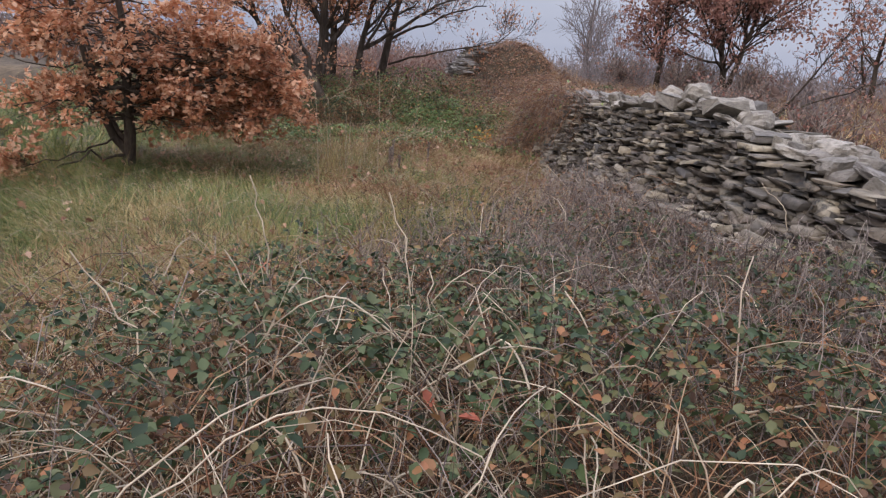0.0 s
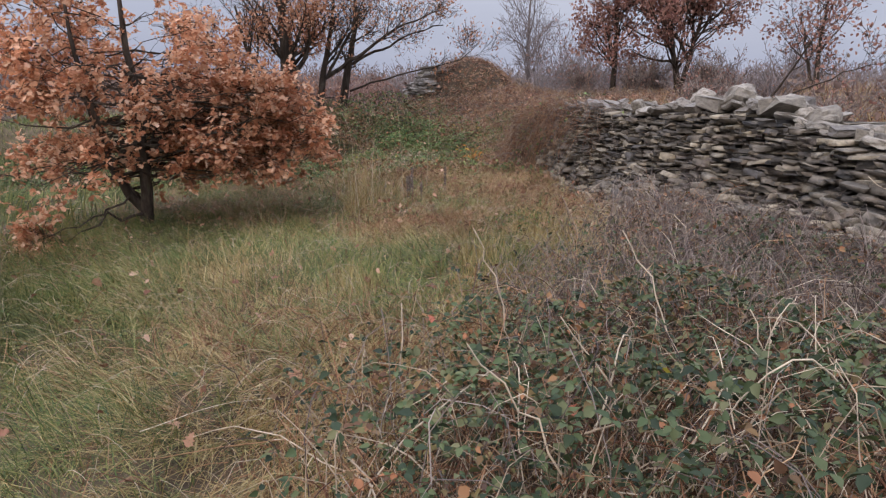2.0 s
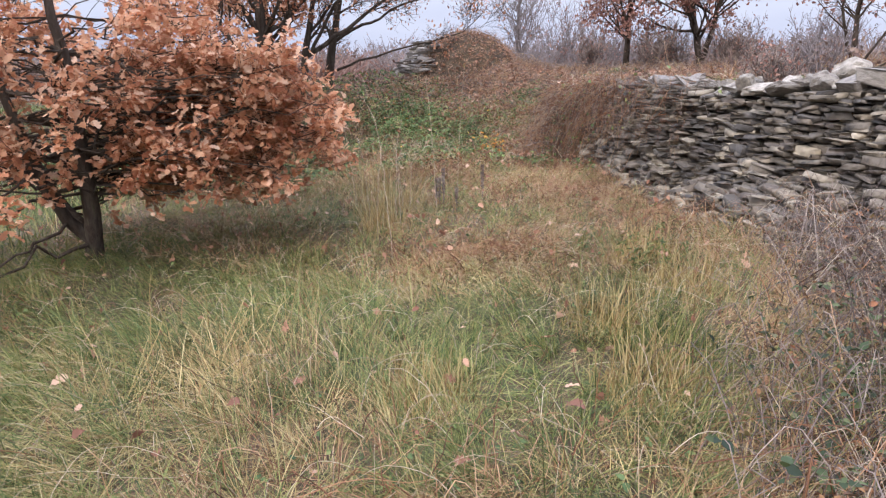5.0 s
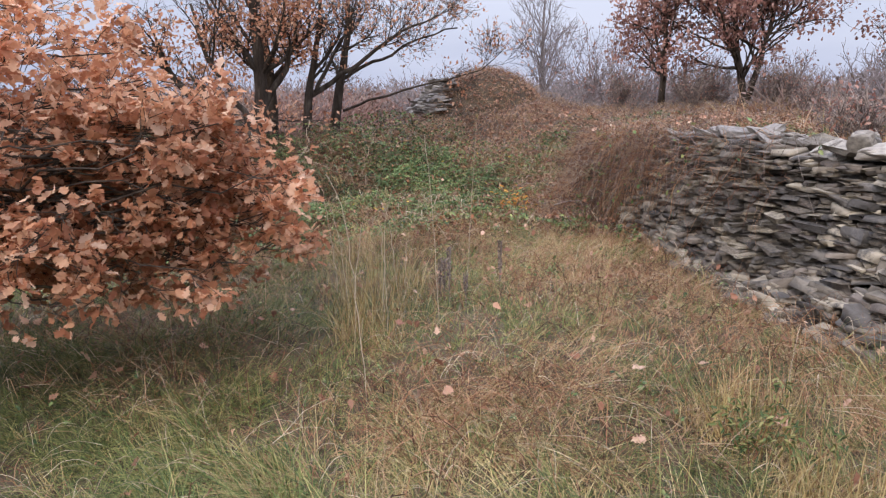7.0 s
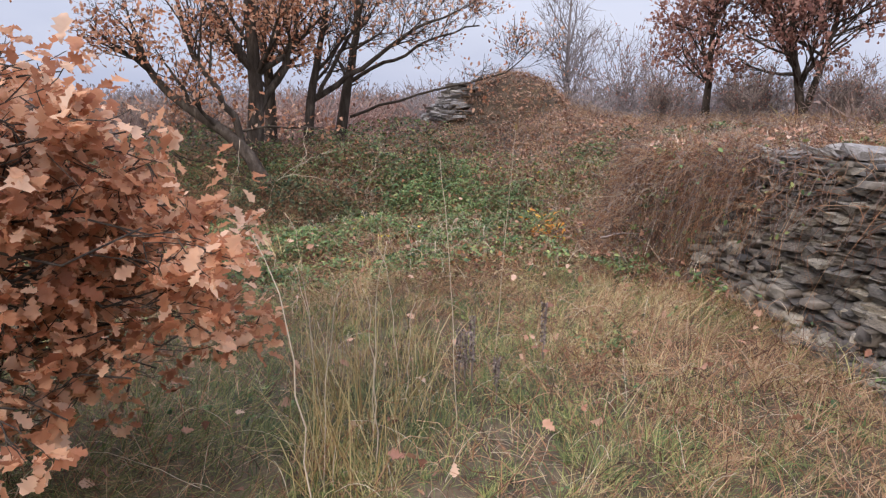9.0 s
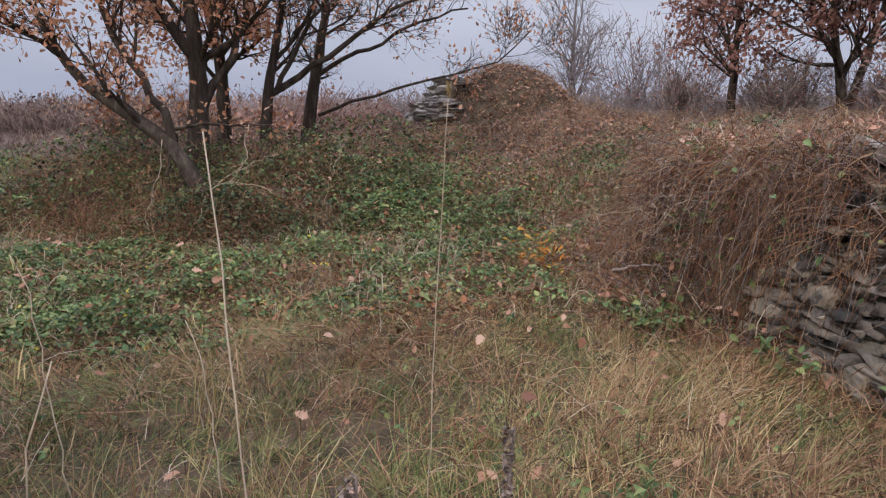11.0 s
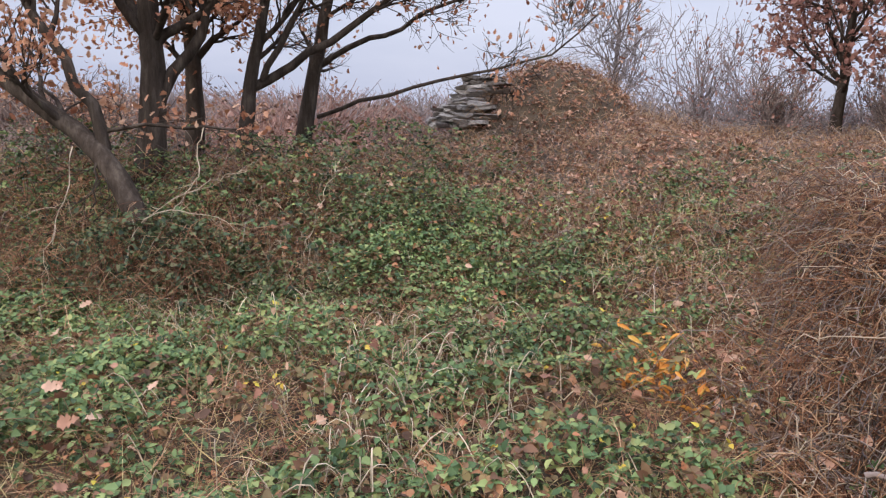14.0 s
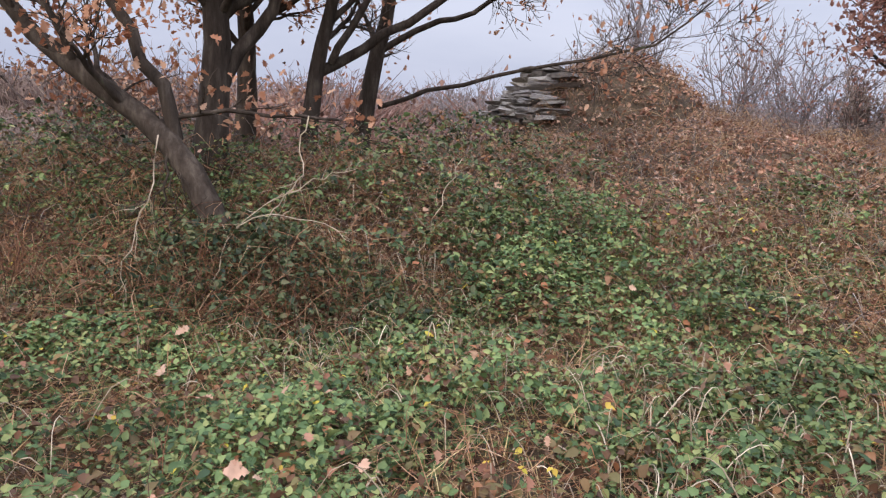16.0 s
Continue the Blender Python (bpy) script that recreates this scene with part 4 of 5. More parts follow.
def feather_reed(points, plume, seed):
    """A tall dry reed: a straight stalk with a soft plume."""
    rng = rng_for(seed)
    base = np.array(points[0], float)
    reed = tagged(new("reed"), "tall straw-coloured reed with a feathery plume", "reed", "reeds")
    reed.location = base
    path = resample(np.array(points, float) - base, 12, rng, 0.004)
    part("stalk", rods([(path, np.linspace(0.0028, 0.0016, 12))], 6), M_CANE, reed, smooth=True)
    if plume:
        n = 170
        at = path[-1] - np.array((0, 0, 1.0)) * rng.uniform(0, 0.03, (n, 1))
        v = blades(rng, at, rng.uniform(0.018, 0.042, n), np.full(n, 0.001), rng.uniform(0, 6.28, n), rng.uniform(0.1, 0.6, n), rng.uniform(0, 0.4, n), 3)
        part("plume", v, M_STRAW, reed, "soft pale seed plume")
    for t in (4, 6):
        d = rng.uniform(0, 6.28)
        part("blade", blades(rng, path[t][None], np.array([0.2]), np.array([0.004]), np.array([d]), np.array([0.5]), np.array([1.2]), 4), M_STRAW, reed)


feather_reed([(0.2, 13.12, G(0.2, 13.12)), (0.275, 13.02, 0.9), (0.345, 12.94, 1.555)], True, 401)
feather_reed([(0.2, 11.85, G(0.2, 11.85)), (0.15, 11.9, 0.85), (0.08, 11.97, 1.46)], False, 402)


def grass_clump(x, y, n, tall, seed, label, spread_r=0.22, mat=None):
    rng = rng_for(seed)
    clump = tagged(new("grass_clump"), label, "grass clump", "dry clumps")
    clump.location = (x, y, G(x, y))
    a, r = rng.uniform(0, 6.28, n), spread_r * np.sqrt(rng.random(n))
    base = np.stack([r * np.cos(a), r * np.sin(a), np.zeros(n)], 1)
    tagged(part("dry_tuft", blades(rng, base, tall * rng.uniform(0.5, 1.15, n), np.full(n, 0.0055), rng.uniform(0, 6.28, n), np.abs(rng.normal(0.22, 0.25, n)), rng.normal(0.4, 0.5, n), 4), mat or M_STRAW, clump), kind="stuff")
    low = n * 3
    a, r = rng.uniform(0, 6.28, low), spread_r * 1.4 * np.sqrt(rng.random(low))
    base = np.stack([r * np.cos(a), r * np.sin(a), np.zeros(low)], 1)
    tagged(part("tuft", blades(rng, base, tall * rng.uniform(0.2, 0.5, low), np.full(low, 0.005), rng.uniform(0, 6.28, low), np.abs(rng.normal(0.3, 0.3, low)), rng.normal(0.9, 0.4, low), 3), mat or M_STRAW, clump), kind="stuff")


for k, (x, y, n, tall) in enumerate(((-0.2, 11.25, 60, 1.0), (-0.45, 11.7, 60, 0.95), (-0.1, 11.9, 45, 0.85), (-0.6, 12.3, 40, 0.8), (-0.9, 12.6, 40, 0.75), (-0.3, 12.9, 40, 0.7), (-1.0, 13.6, 40, 0.6))):
    grass_clump(x, y, n // 2, tall, 410 + k, "tall dry grass clump with bleached stalks", 0.2)
for k, (x, y, tall) in enumerate(((2.05, 8.0, 0.42), (2.2, 8.4, 0.38), (1.9, 8.9, 0.36), (2.4, 9.4, 0.4), (2.2, 10.2, 0.4), (0.9, 7.9, 0.3))):
    grass_clump(x, y, 150, tall, 420 + k, "arching tussock of grass", 0.24, M_GRASS if k == 1 else None)


# tall bleached stalks that stand out of the clump by the oak
for k, (x, y, tall, dx) in enumerate(((0.08, 10.36, 1.35, -0.13), (-0.22, 11.66, 1.08, 0.05), (-0.49, 11.61, 0.95, -0.1), (-0.17, 12.11, 0.68, 0.03), (-0.94, 12.5, 1.1, -0.13), (-0.38, 12.6, 0.88, -0.1), (-0.3, 11.2, 1.0, 0.08), (-0.1, 11.4, 0.9, -0.05))):
    z = G(x, y)
    stalk = cane("dry_stalk", "tall bleached grass stalk, bent at its tip", "grass stalk", ((x, y, z), (x + 0.3 * dx, y + 0.02, z + 0.5 * tall), (x + dx, y + 0.05, z + tall), (x + 1.6 * dx, y + 0.08, z + tall * 1.04)), 0.0034, "tall stalks", seed=380 + k, wander=0.006)
    rng_k = rng_for(390 + k)
    tip = np.array((dx, 0.05, tall))
    part("seed_head", blades(rng_k, tip + rng_k.normal(0, 0.012, (14, 3)), rng_k.uniform(0.04, 0.09, 14), np.full(14, 0.003), rng_k.uniform(0, 6.28, 14), rng_k.uniform(0.2, 1.2, 14), rng_k.uniform(0.2, 1.0, 14), 3), M_STRAW, stalk, "sparse dry seed head")


def mullein(x, y, tall, seed):
    """A dead spike of packed seed capsules."""
    rng = rng_for(seed)
    spike = tagged(new("dead_mullein"), "dark dead mullein spike standing in the grass", "weed", "mulleins")
    spike.location = (x, y, G(x, y))
    path = np.stack([0.02 * np.linspace(0, 1, 9) ** 2, 0 * np.linspace(0, 1, 9), tall * np.linspace(0, 1, 9)], 1)
    part("stalk", rods([(path, np.linspace(0.007, 0.005, 9))], 6), M_TWIG, spike, smooth=True)
    n = 130
    z, a = tall * rng.uniform(0.4, 1.0, n), rng.uniform(0, 6.28, n)
    at = np.stack([0.012 * np.cos(a), 0.012 * np.sin(a), z], 1)
    tagged(part("seed_head", scattered(OVATE_V, OVATE_F, at, turns(rng, n, 0.9, a), np.full(n, 0.022)), M_TWIG, spike), kind="stuff")


for k, (x, y, tall) in enumerate(((0.16, 12.44, 0.52), (0.04, 12.6, 0.38), (0.34, 12.3, 0.3), (0.56, 12.92, 0.48), (0.1, 12.5, 0.4))):
    mullein(x, y, tall, 430 + k)


def leafy_plant(name, label, category, x, y, tall, wide, n, mat, seed, size=0.05, lift=0.0, shape=(OVATE_V, OVATE_F), slim=1.0, group=""):
    """A small plant: stems from one root with leaves along them."""
    rng = rng_for(seed)
    plant = tagged(new(name), label, category, group)
    plant.location = (x, y, G(x, y) + lift)
    stems = []
    for _ in range(7):
        a = rng.uniform(0, 6.28)
        stems.append(sprout(rng, (0, 0, 0), (math.cos(a) * wide, math.sin(a) * wide, tall), math.hypot(tall, wide) * rng.uniform(0.7, 1.1), 0.003, k=7, wander=0.12, up=0.02))
    for s in stems:
        part("stem", rods([s], 4), M_RUSSET, plant)
    pts = np.concatenate([s[0][2:] for s in stems])
    pick = pts[rng.integers(len(pts), size=n)] + rng.normal(0, 0.02, (n, 3))
    s = size * rng.uniform(0.7, 1.2, n)
    tagged(part("foliage", scattered(*shape, pick, turns(rng, n, 0.6), np.stack([s * slim, s, s], 1)), mat, plant), kind="stuff")


leafy_plant("autumn_shoot", "young shoot with slender bright orange leaves", "shrub", 0.13, 17.3, 0.36, 0.25, 60, M_ORANGE, 441, 0.085, shape=(OVATE_V, OVATE_F), slim=0.5)
leafy_plant("autumn_shoot", "low shoot with a few orange leaves", "shrub", 0.35, 17.0, 0.25, 0.25, 30, M_ORANGE, 442, 0.08, slim=0.5)
for k, (x, y, lift, n) in enumerate(((1.22, 15.3, 0.02, 110), (1.12, 15.2, 0.1, 60), (0.95, 13.2, 0.0, 90), (1.9, 14.6, 0.05, 50))):
    leafy_plant("green_herb", "fresh green leafy herb among dry stems", "herb", x, y, 0.16, 0.22, n, M_BRAMBLE, 450 + k, 0.055, lift, group="green herbs")
for k, (x, y) in enumerate(((-1.97, 19.5), (-1.5, 19.4), (-2.6, 19.2), (-3.2, 18.7), (-0.9, 18.9), (-1.2, 20.3))):
    leafy_plant("bramble_shoot", "bright green bramble shoot on the bank", "bramble", x, y, 0.36, 0.3, 150, M_BRAMBLE, 460 + k, 0.062, group="bramble shoots")
for k, (x, y) in enumerate(((2.15, 9.85), (2.35, 9.7))):
    leafy_plant("grey_herb", "grey-green bushy herb in dry grass", "herb", x, y, 0.34, 0.2, 170, M_GRASS, 470 + k, 0.04, slim=0.5, group="grey herbs")

# dead branches hanging from the leaning oak
for k, pts in enumerate([((-3.98, 18.99, 1.28), (-4.03, 18.94, 1.0), (-3.95, 18.85, 0.75), (-4.2, 18.78, 0.62), (-4.4, 18.6, 0.4)), ((-4.4, 18.62, 0.1), (-4.2, 18.78, 0.6), (-3.88, 19.02, 0.79), (-3.62, 19.16, 0.89)),
                         ((-4.85, 18.3, 1.1), (-4.86, 18.2, 0.7), (-4.98, 18.05, 0.2), (-4.95, 18.0, -0.1)), ((-4.5, 18.4, 0.0), (-4.35, 18.5, 0.5), (-4.0, 18.7, 0.55), (-3.6, 18.9, 0.35)), ((-3.1, 19.35, 0.1), (-3.0, 19.45, 0.6), (-2.85, 19.6, 0.95))]):
    branch = cane("dead_branch", "bleached dead branch hanging over the brambles", "branch", pts, 0.006, "dead branches", seed=340 + k, wander=0.02)
    twigs_here = fork(rng_for(360 + k), resample(np.array(pts) - np.array(pts[0]), 12, rng_for(1)), np.full(12, 0.004), 8, 0.4, 0.9, k=6, wander=0.24, up=0.0)
    for twig in twigs_here:
        part("twig", rods([twig], 4), M_CANE, branch)
cane("fallen_branch", "pale broken branch lying under the dry vines", "branch", [(0.9, 16.1, 0.2), (1.1, 16.0, 0.28), (1.3, 15.95, 0.3)], 0.014, mat=M_TWIG, wander=0.004, seed=350)


def single_leaf(x, y, z, size, mat, label, seed):
    rng = rng_for(seed)
    leaf = mesh_object("leaf", *scattered(OVATE_V, OVATE_F, np.zeros((1, 3)), turns(rng, 1, 0.6), np.array([size])), mat)
    leaf.location = (x, y, z)
    tagged(leaf, label, "leaf", "bright leaves")


for k, (x, y, z, size, mat, label) in enumerate(((3.1, 5.38, 0.66, 0.1, M_YELLOW, "bright yellow leaf caught on the brambles"), (4.22, 5.52, 0.62, 0.08, M_REDLEAF, "red bramble leaf caught on dry stems"),
                                                  (3.79, 4.71, 0.7, 0.09, M_REDLEAF, "dull red bramble leaf on pale canes"), (3.7, 4.75, 0.68, 0.08, M_REDLEAF, "dull red bramble leaf on pale canes"), (1.95, 6.46, 0.3, 0.1, M_REDLEAF, "faded red leaf in the grass"), (2.81, 4.87, 0.7, 0.07, M_REDLEAF, "orange-red leaf on the brambles"))):
    single_leaf(x, y, z, size, mat, label, 480 + k)


# ---- grass and undergrowth ----
def scatter_xy(rng, n, x0, x1, y0, y1, keep):
    """n places in a rectangle, thinned by a weight of 0 to 1."""
    x, y = rng.uniform(x0, x1, n), rng.uniform(y0, y1, n)
    ok = rng.random(n) < keep(x, y)
    return x[ok], y[ok]


def thicket(x, y):
    """How much of the ground the first bramble patch covers."""
    edge = np.interp(y, [2.5, 4.0, 5.2, 6.2, 7.2, 8.5, 9.6, 10.6, 12], [3.6, 2.3, 1.75, 2.1, 2.5, 2.9, 3.3, 3.9, 4.4])
    return smooth(-0.3, 0.35, x - edge + 0.25 * waves(x, y, 2.0, 3)) * smooth(3.4, 3.9, y + 0.25 * (x - 3)) * smooth(0.1, -0.3, x - wall_x(y)) * smooth(14.0, 12.5, y)


def carpet(x, y):
    """The green bramble carpet before the bank."""
    edge = np.interp(x, [-9, -4, -2, 0, 1], [13.6, 14.0, 14.6, 15.5, 16.4])
    return smooth(-0.7, 0.7, y - edge + 0.5 * waves(x, y, 1.8, 6)) * smooth(22.5, 20.5, y - 0.25 * x) * smooth(1.4, 0.4, x)


def vines(x, y):
    """Dry russet vines over the wall's end and the verge."""
    xb = np.interp(y, [14.2, 14.7, 15.1, 15.5, 16.2, 17.5, 19, 21], [2.9, 2.2, 1.45, 0.95, 0.6, 0.5, 0.8, 1.2])
    return smooth(-0.3, 0.3, x - xb + 0.2 * waves(x, y, 2.5, 9)) * np.where(x < 2.75 - 0.4 * (y - 13.4), smooth(14.6, 15.0, y), smooth(13.6, 14.6, y)) * smooth(23, 21, y) * smooth(4.5, 3.2, x)


def meadow(x, y):
    free = (1 - 0.93 * thicket(x, y)) * (1 - 0.92 * carpet(x, y)) * (1 - 0.85 * vines(x, y)) * smooth(0.15, -0.1, x - wall_x(y) + np.interp(y, [8, 10.5, 12.5, 14], [0.4, 0.4, 0.1, 0.0]))
    return free * smooth(18.6, 17.6, y)


def strawness(x, y):
    s = 0.2 + 0.5 * waves(x, y, 1.1, 12) + 0.12 * (x - 0.2) + 0.04 * smooth(9.5, 12.5, y) + 0.18 * smooth(7.2, 5.4, y) - 0.45 * np.exp(-(((x + 2.4) / 2.6) ** 2 + ((y - 9.3) / 2.5) ** 2))
    return np.clip(s, 0.06, 0.95) * (1 - 0.4 * smooth(10.3, 12.0, y))


def lay_grass(name, label, seed, n, straw, box, length, width, segs, lean=(0.7, 0.35), bend=(0.9, 0.4)):
    rng = rng_for(seed)
    def keep(x, y):
        w = strawness(x, y)
        return meadow(x, y) * (w if straw else 1 - w) * np.clip(0.6 + 0.6 * waves(x, y, 3.6, 14 + straw), 0.3, 1)
    x, y = scatter_xy(rng, n, *box, keep)
    m = len(x)
    heading = 3.0 * waves(x, y, 1.5, 15) + rng.normal(0, 0.9, m)
    size = length * rng.gamma(6, 1 / 6, m) * (1 + 0.35 * waves(x, y, 2.6, 16)) * (1 - 0.25 * smooth(8, 12, y))
    size *= 1 - 0.45 * smooth(5.0, 3.6, y)
    v = blades(rng, on_ground(x, y, -0.01), size, width * rng.uniform(0.6, 1.4, m), heading, np.abs(rng.normal(lean[0], lean[1], m)), rng.normal(bend[0], bend[1], m), segs)
    tagged(mesh_object(name, *v, M_STRAW if straw else M_GRASS), label, "grass", kind="stuff")


def lay_tufts(name, label, seed, n, straw, per, length, width, mat, where):
    """Tussocks: blades that spring from one place, fall over together and lie across their neighbours."""
    rng = rng_for(seed)
    def keep(x, y):
        w = strawness(x, y)
        return meadow(x, y) * (w if straw else 1 - w) * smooth(3.0, 3.8, y) * where(x, y)
    x, y = scatter_xy(rng, n, -3.6, 3.5, 3.2, 15.4, keep)
    m = len(x)
    big = np.clip(rng.gamma(4, 0.25, m), 0.4, 1.9) * (1 + 0.3 * waves(x, y, 1.9, 17))
    swath = 3.0 * waves(x, y, 0.9, 15) + rng.normal(0, 0.5, m)
    k = np.repeat(np.arange(m), per)
    a, r = rng.uniform(0, 6.28, len(k)), 0.085 * big[k] * np.sqrt(rng.random(len(k)))
    bx, by = x[k] + r * np.cos(a), y[k] + r * np.sin(a)
    base = on_ground(bx, by, 0.05 * big[k] * rng.random(len(k)))
    out = np.stack([np.cos(swath[k]) + 0.75 * np.cos(a), np.sin(swath[k]) + 0.75 * np.sin(a)], 1)
    heading = np.arctan2(out[:, 1], out[:, 0]) + rng.normal(0, 0.35, len(k))
    size = length * big[k] ** 0.6 * rng.gamma(7, 1 / 7, len(k)) * (1 - 0.3 * smooth(8, 11, by))
    lean = np.abs(rng.normal(1.25 if straw else 1.05, 0.4, len(k)))
    v = blades(rng, base, size, width * rng.uniform(0.6, 1.4, len(k)), heading, lean, rng.normal(0.45 if straw else 0.7, 0.5, len(k)), 4)
    tagged(mesh_object(name, *v, mat), label, "grass", kind="stuff")


lay_tufts("green_grass", "soft green tussocks falling over one another", 205, 5600, False, 48, 0.2, 0.0036, M_GRASS, lambda x, y: 1 - 0.6 * smooth(9.0, 11.0, y + 0.5 * x))
lay_tufts("dry_grass", "straw-coloured tussocks combed flat in swaths", 206, 5600, True, 52, 0.22, 0.003, M_STRAW, lambda x, y: (1 - 0.35 * smooth(9.5, 12.5, y)) * (1 - 0.65 * smooth(0.9, 2.0, x) * smooth(8.8, 10.5, y)))
lay_tufts("dry_grass", "russet tussocks of dead grass", 207, 9500, True, 46, 0.24, 0.0032, M_RUSSETGRASS, lambda x, y: 0.2 + 0.8 * np.maximum(smooth(9.0, 11.0, y), smooth(1.3, 2.2, x)))
lay_grass("green_grass", "soft green grass, tangled and leaning", 201, 260000, False, (-3.5, 3.6, 3.2, 16.5), 0.17, 0.0038, 3, (1.05, 0.5), (0.9, 0.6))
lay_grass("dry_grass", "straw-coloured dead grass lying in swaths", 202, 210000, True, (-3.5, 3.6, 3.2, 16.5), 0.25, 0.0034, 3, (1.3, 0.35), (0.35, 0.5))
lay_grass("green_grass", "green grass under the trees", 203, 60000, False, (-10, -3.5, 3, 20), 0.36, 0.008, 2)
lay_grass("dry_grass", "dead grass at the meadow's edge", 204, 45000, True, (-10, -3.5, 3, 20), 0.36, 0.007, 2)


def clusters(rng, x, y, z, size, leaflets=3, tilt=0.45, shape=(OVATE_V, OVATE_F)):
    """Bramble leaves: leaflets spread round one point."""
    n = len(x)
    face = rng.uniform(0, 6.28, n)
    grow = np.clip(rng.gamma(9, 1 / 9, n), 0.5, 1.5)
    out = []
    for k in range(leaflets):
        a = face + (k - (leaflets - 1) / 2) * 1.25
        s = size * grow * rng.uniform(0.75, 1.2, n)
        at = np.stack([x - np.sin(a) * s * 0.12, y + np.cos(a) * s * 0.12, z], 1)
        out.append(scattered(*shape, at, turns(rng, n, tilt, a), np.stack([s * 1.15, s, s], 1)))
    return joined(out)


def undergrowth(name, label, category, seed, n, box, keep, tall, size, mat, leaflets=3, low=0.0, shade=0.55, shape=(OVATE_V, OVATE_F), tilt=0.5):
    """A layer of leaves between low and tall above the ground, most of them near its top."""
    rng = rng_for(seed)
    x, y = scatter_xy(rng, n, *box, keep)
    top = tall(x, y)
    z = height(x, y) + low + (top - low) * (1 - shade * rng.random(len(x)) ** 1.5)
    tagged(mesh_object(name, *clusters(rng, x, y, z, size, leaflets, tilt, shape), mat), label, category, kind="stuff")


def tangle(name, label, seed, n, box, keep, tall, length, radius, mat, k=6, rise=0.3, droop=0.3, wiggle=0.05, lean=None, sides=3):
    """Thin stems that arch and cross one another."""
    rng = rng_for(seed)
    x, y = scatter_xy(rng, n, *box, keep)
    m = len(x)
    start = on_ground(x, y, 0) + np.stack([np.zeros(m), np.zeros(m), tall(x, y) * rng.uniform(0, 0.75, m)], 1)
    heading = rng.uniform(0, 6.28, m) if lean is None else lean + rng.normal(0, 0.7, m)
    L = length * rng.gamma(5, 0.2, m)
    p = arching(rng, start, heading, L, rise * rng.uniform(0.2, 1.3, m), droop * rng.uniform(0.0, 1.3, m), k, wiggle)
    p[:, :, 2] = np.maximum(p[:, :, 2], height(p[:, :, 0], p[:, :, 1]) + 0.01)
    r = radius * rng.uniform(0.6, 1.5, m)[:, None] * np.linspace(1, 0.4, k)[None]
    tagged(mesh_object(name, *tubes(p, r, sides), mat), label, "undergrowth", kind="stuff")


def thicket_top(x, y):
    return 0.42 + 0.16 * waves(x, y, 2.4, 21) + 0.30 * np.exp(-(((x - 3.4) / 1.6) ** 2 + ((y - 4.9) / 1.3) ** 2)) + 0.12 * smooth(4.5, 6.5, x)


def carpet_top(x, y):
    return 0.2 + 0.1 * waves(x, y, 2.6, 22) + 0.09 * waves(x, y, 5.5, 24) + 0.2 * smooth(18.2, 19.6, y) * smooth(0.5, -1.0, x)


def vine_top(x, y):
    return 0.16 + 0.08 * waves(x, y, 3.0, 23)


THICK, CARPET, VINE, HILL = (1.4, 7.5, 3.4, 13.5), (-9.5, 1.4, 13.0, 22.5), (0.0, 4.6, 13.0, 22.5), (-9.5, 7.0, 17.5, 29.0)
GRASSY = (-4.5, 3.4, 3.6, 16.5)
leafy = lambda x, y: thicket(x, y) * np.clip(0.4 + 0.6 * waves(x, y, 2.6, 31) + 0.25 * smooth(4.4, 5.2, y) + 0.9 * np.exp(-(((x - 3.4) / 1.0) ** 2 + ((y - 5.2) / 0.9) ** 2)), 0.08, 1) * smooth(9.5, 7.2, y)  # noqa: E731
undergrowth("bramble_leaves", "dark green bramble leaves in a tangled patch", "bramble", 211, 46000, THICK, leafy, thicket_top, 0.031, M_BRAMBLE_DARK, 3, 0.02, 0.95)
undergrowth("bramble_leaves", "browning bramble leaves in a tangled patch", "bramble", 212, 13000, THICK, thicket, thicket_top, 0.029, M_BRAMBLE_OLD, 3, 0.02, 0.95)
tangle("bramble_stems", "fine russet bramble stems", 213, 15000, THICK, lambda x, y: thicket(x, y) * (1 - 0.65 * smooth(5.5, 7.5, y + 0.4 * (x - 3))), thicket_top, 0.42, 0.0022, M_RUSSET, 6, 0.22, 0.25, 0.09)
tangle("dead_stems", "brittle grey dead stems along the wall's foot", 214, 23000, THICK, lambda x, y: thicket(x, y) * (0.25 + smooth(5.5, 7.5, y + 0.4 * (x - 3))), thicket_top, 0.36, 0.002, M_TWIG, 6, 0.32, 0.1, 0.09)
tangle("dead_stalks", "pale dead stalks in the bramble patch", 215, 9500, THICK, lambda x, y: thicket(x, y) * (0.35 + 0.65 * smooth(5.8, 4.6, y)) * (1 - 0.85 * smooth(3.8, 4.6, x)), thicket_top, 0.38, 0.0021, M_CANE, 6, 0.28, 0.16, 0.045)
tangle("bramble_canes", "arching pale bramble canes", 216, 400, (1.6, 4.9, 3.6, 6.8), lambda x, y: thicket(x, y) * (0.15 + 0.85 * smooth(5.6, 4.6, y)), thicket_top, 0.6, 0.003, M_CANE, 9, 0.3, 0.22, 0.025, sides=5)
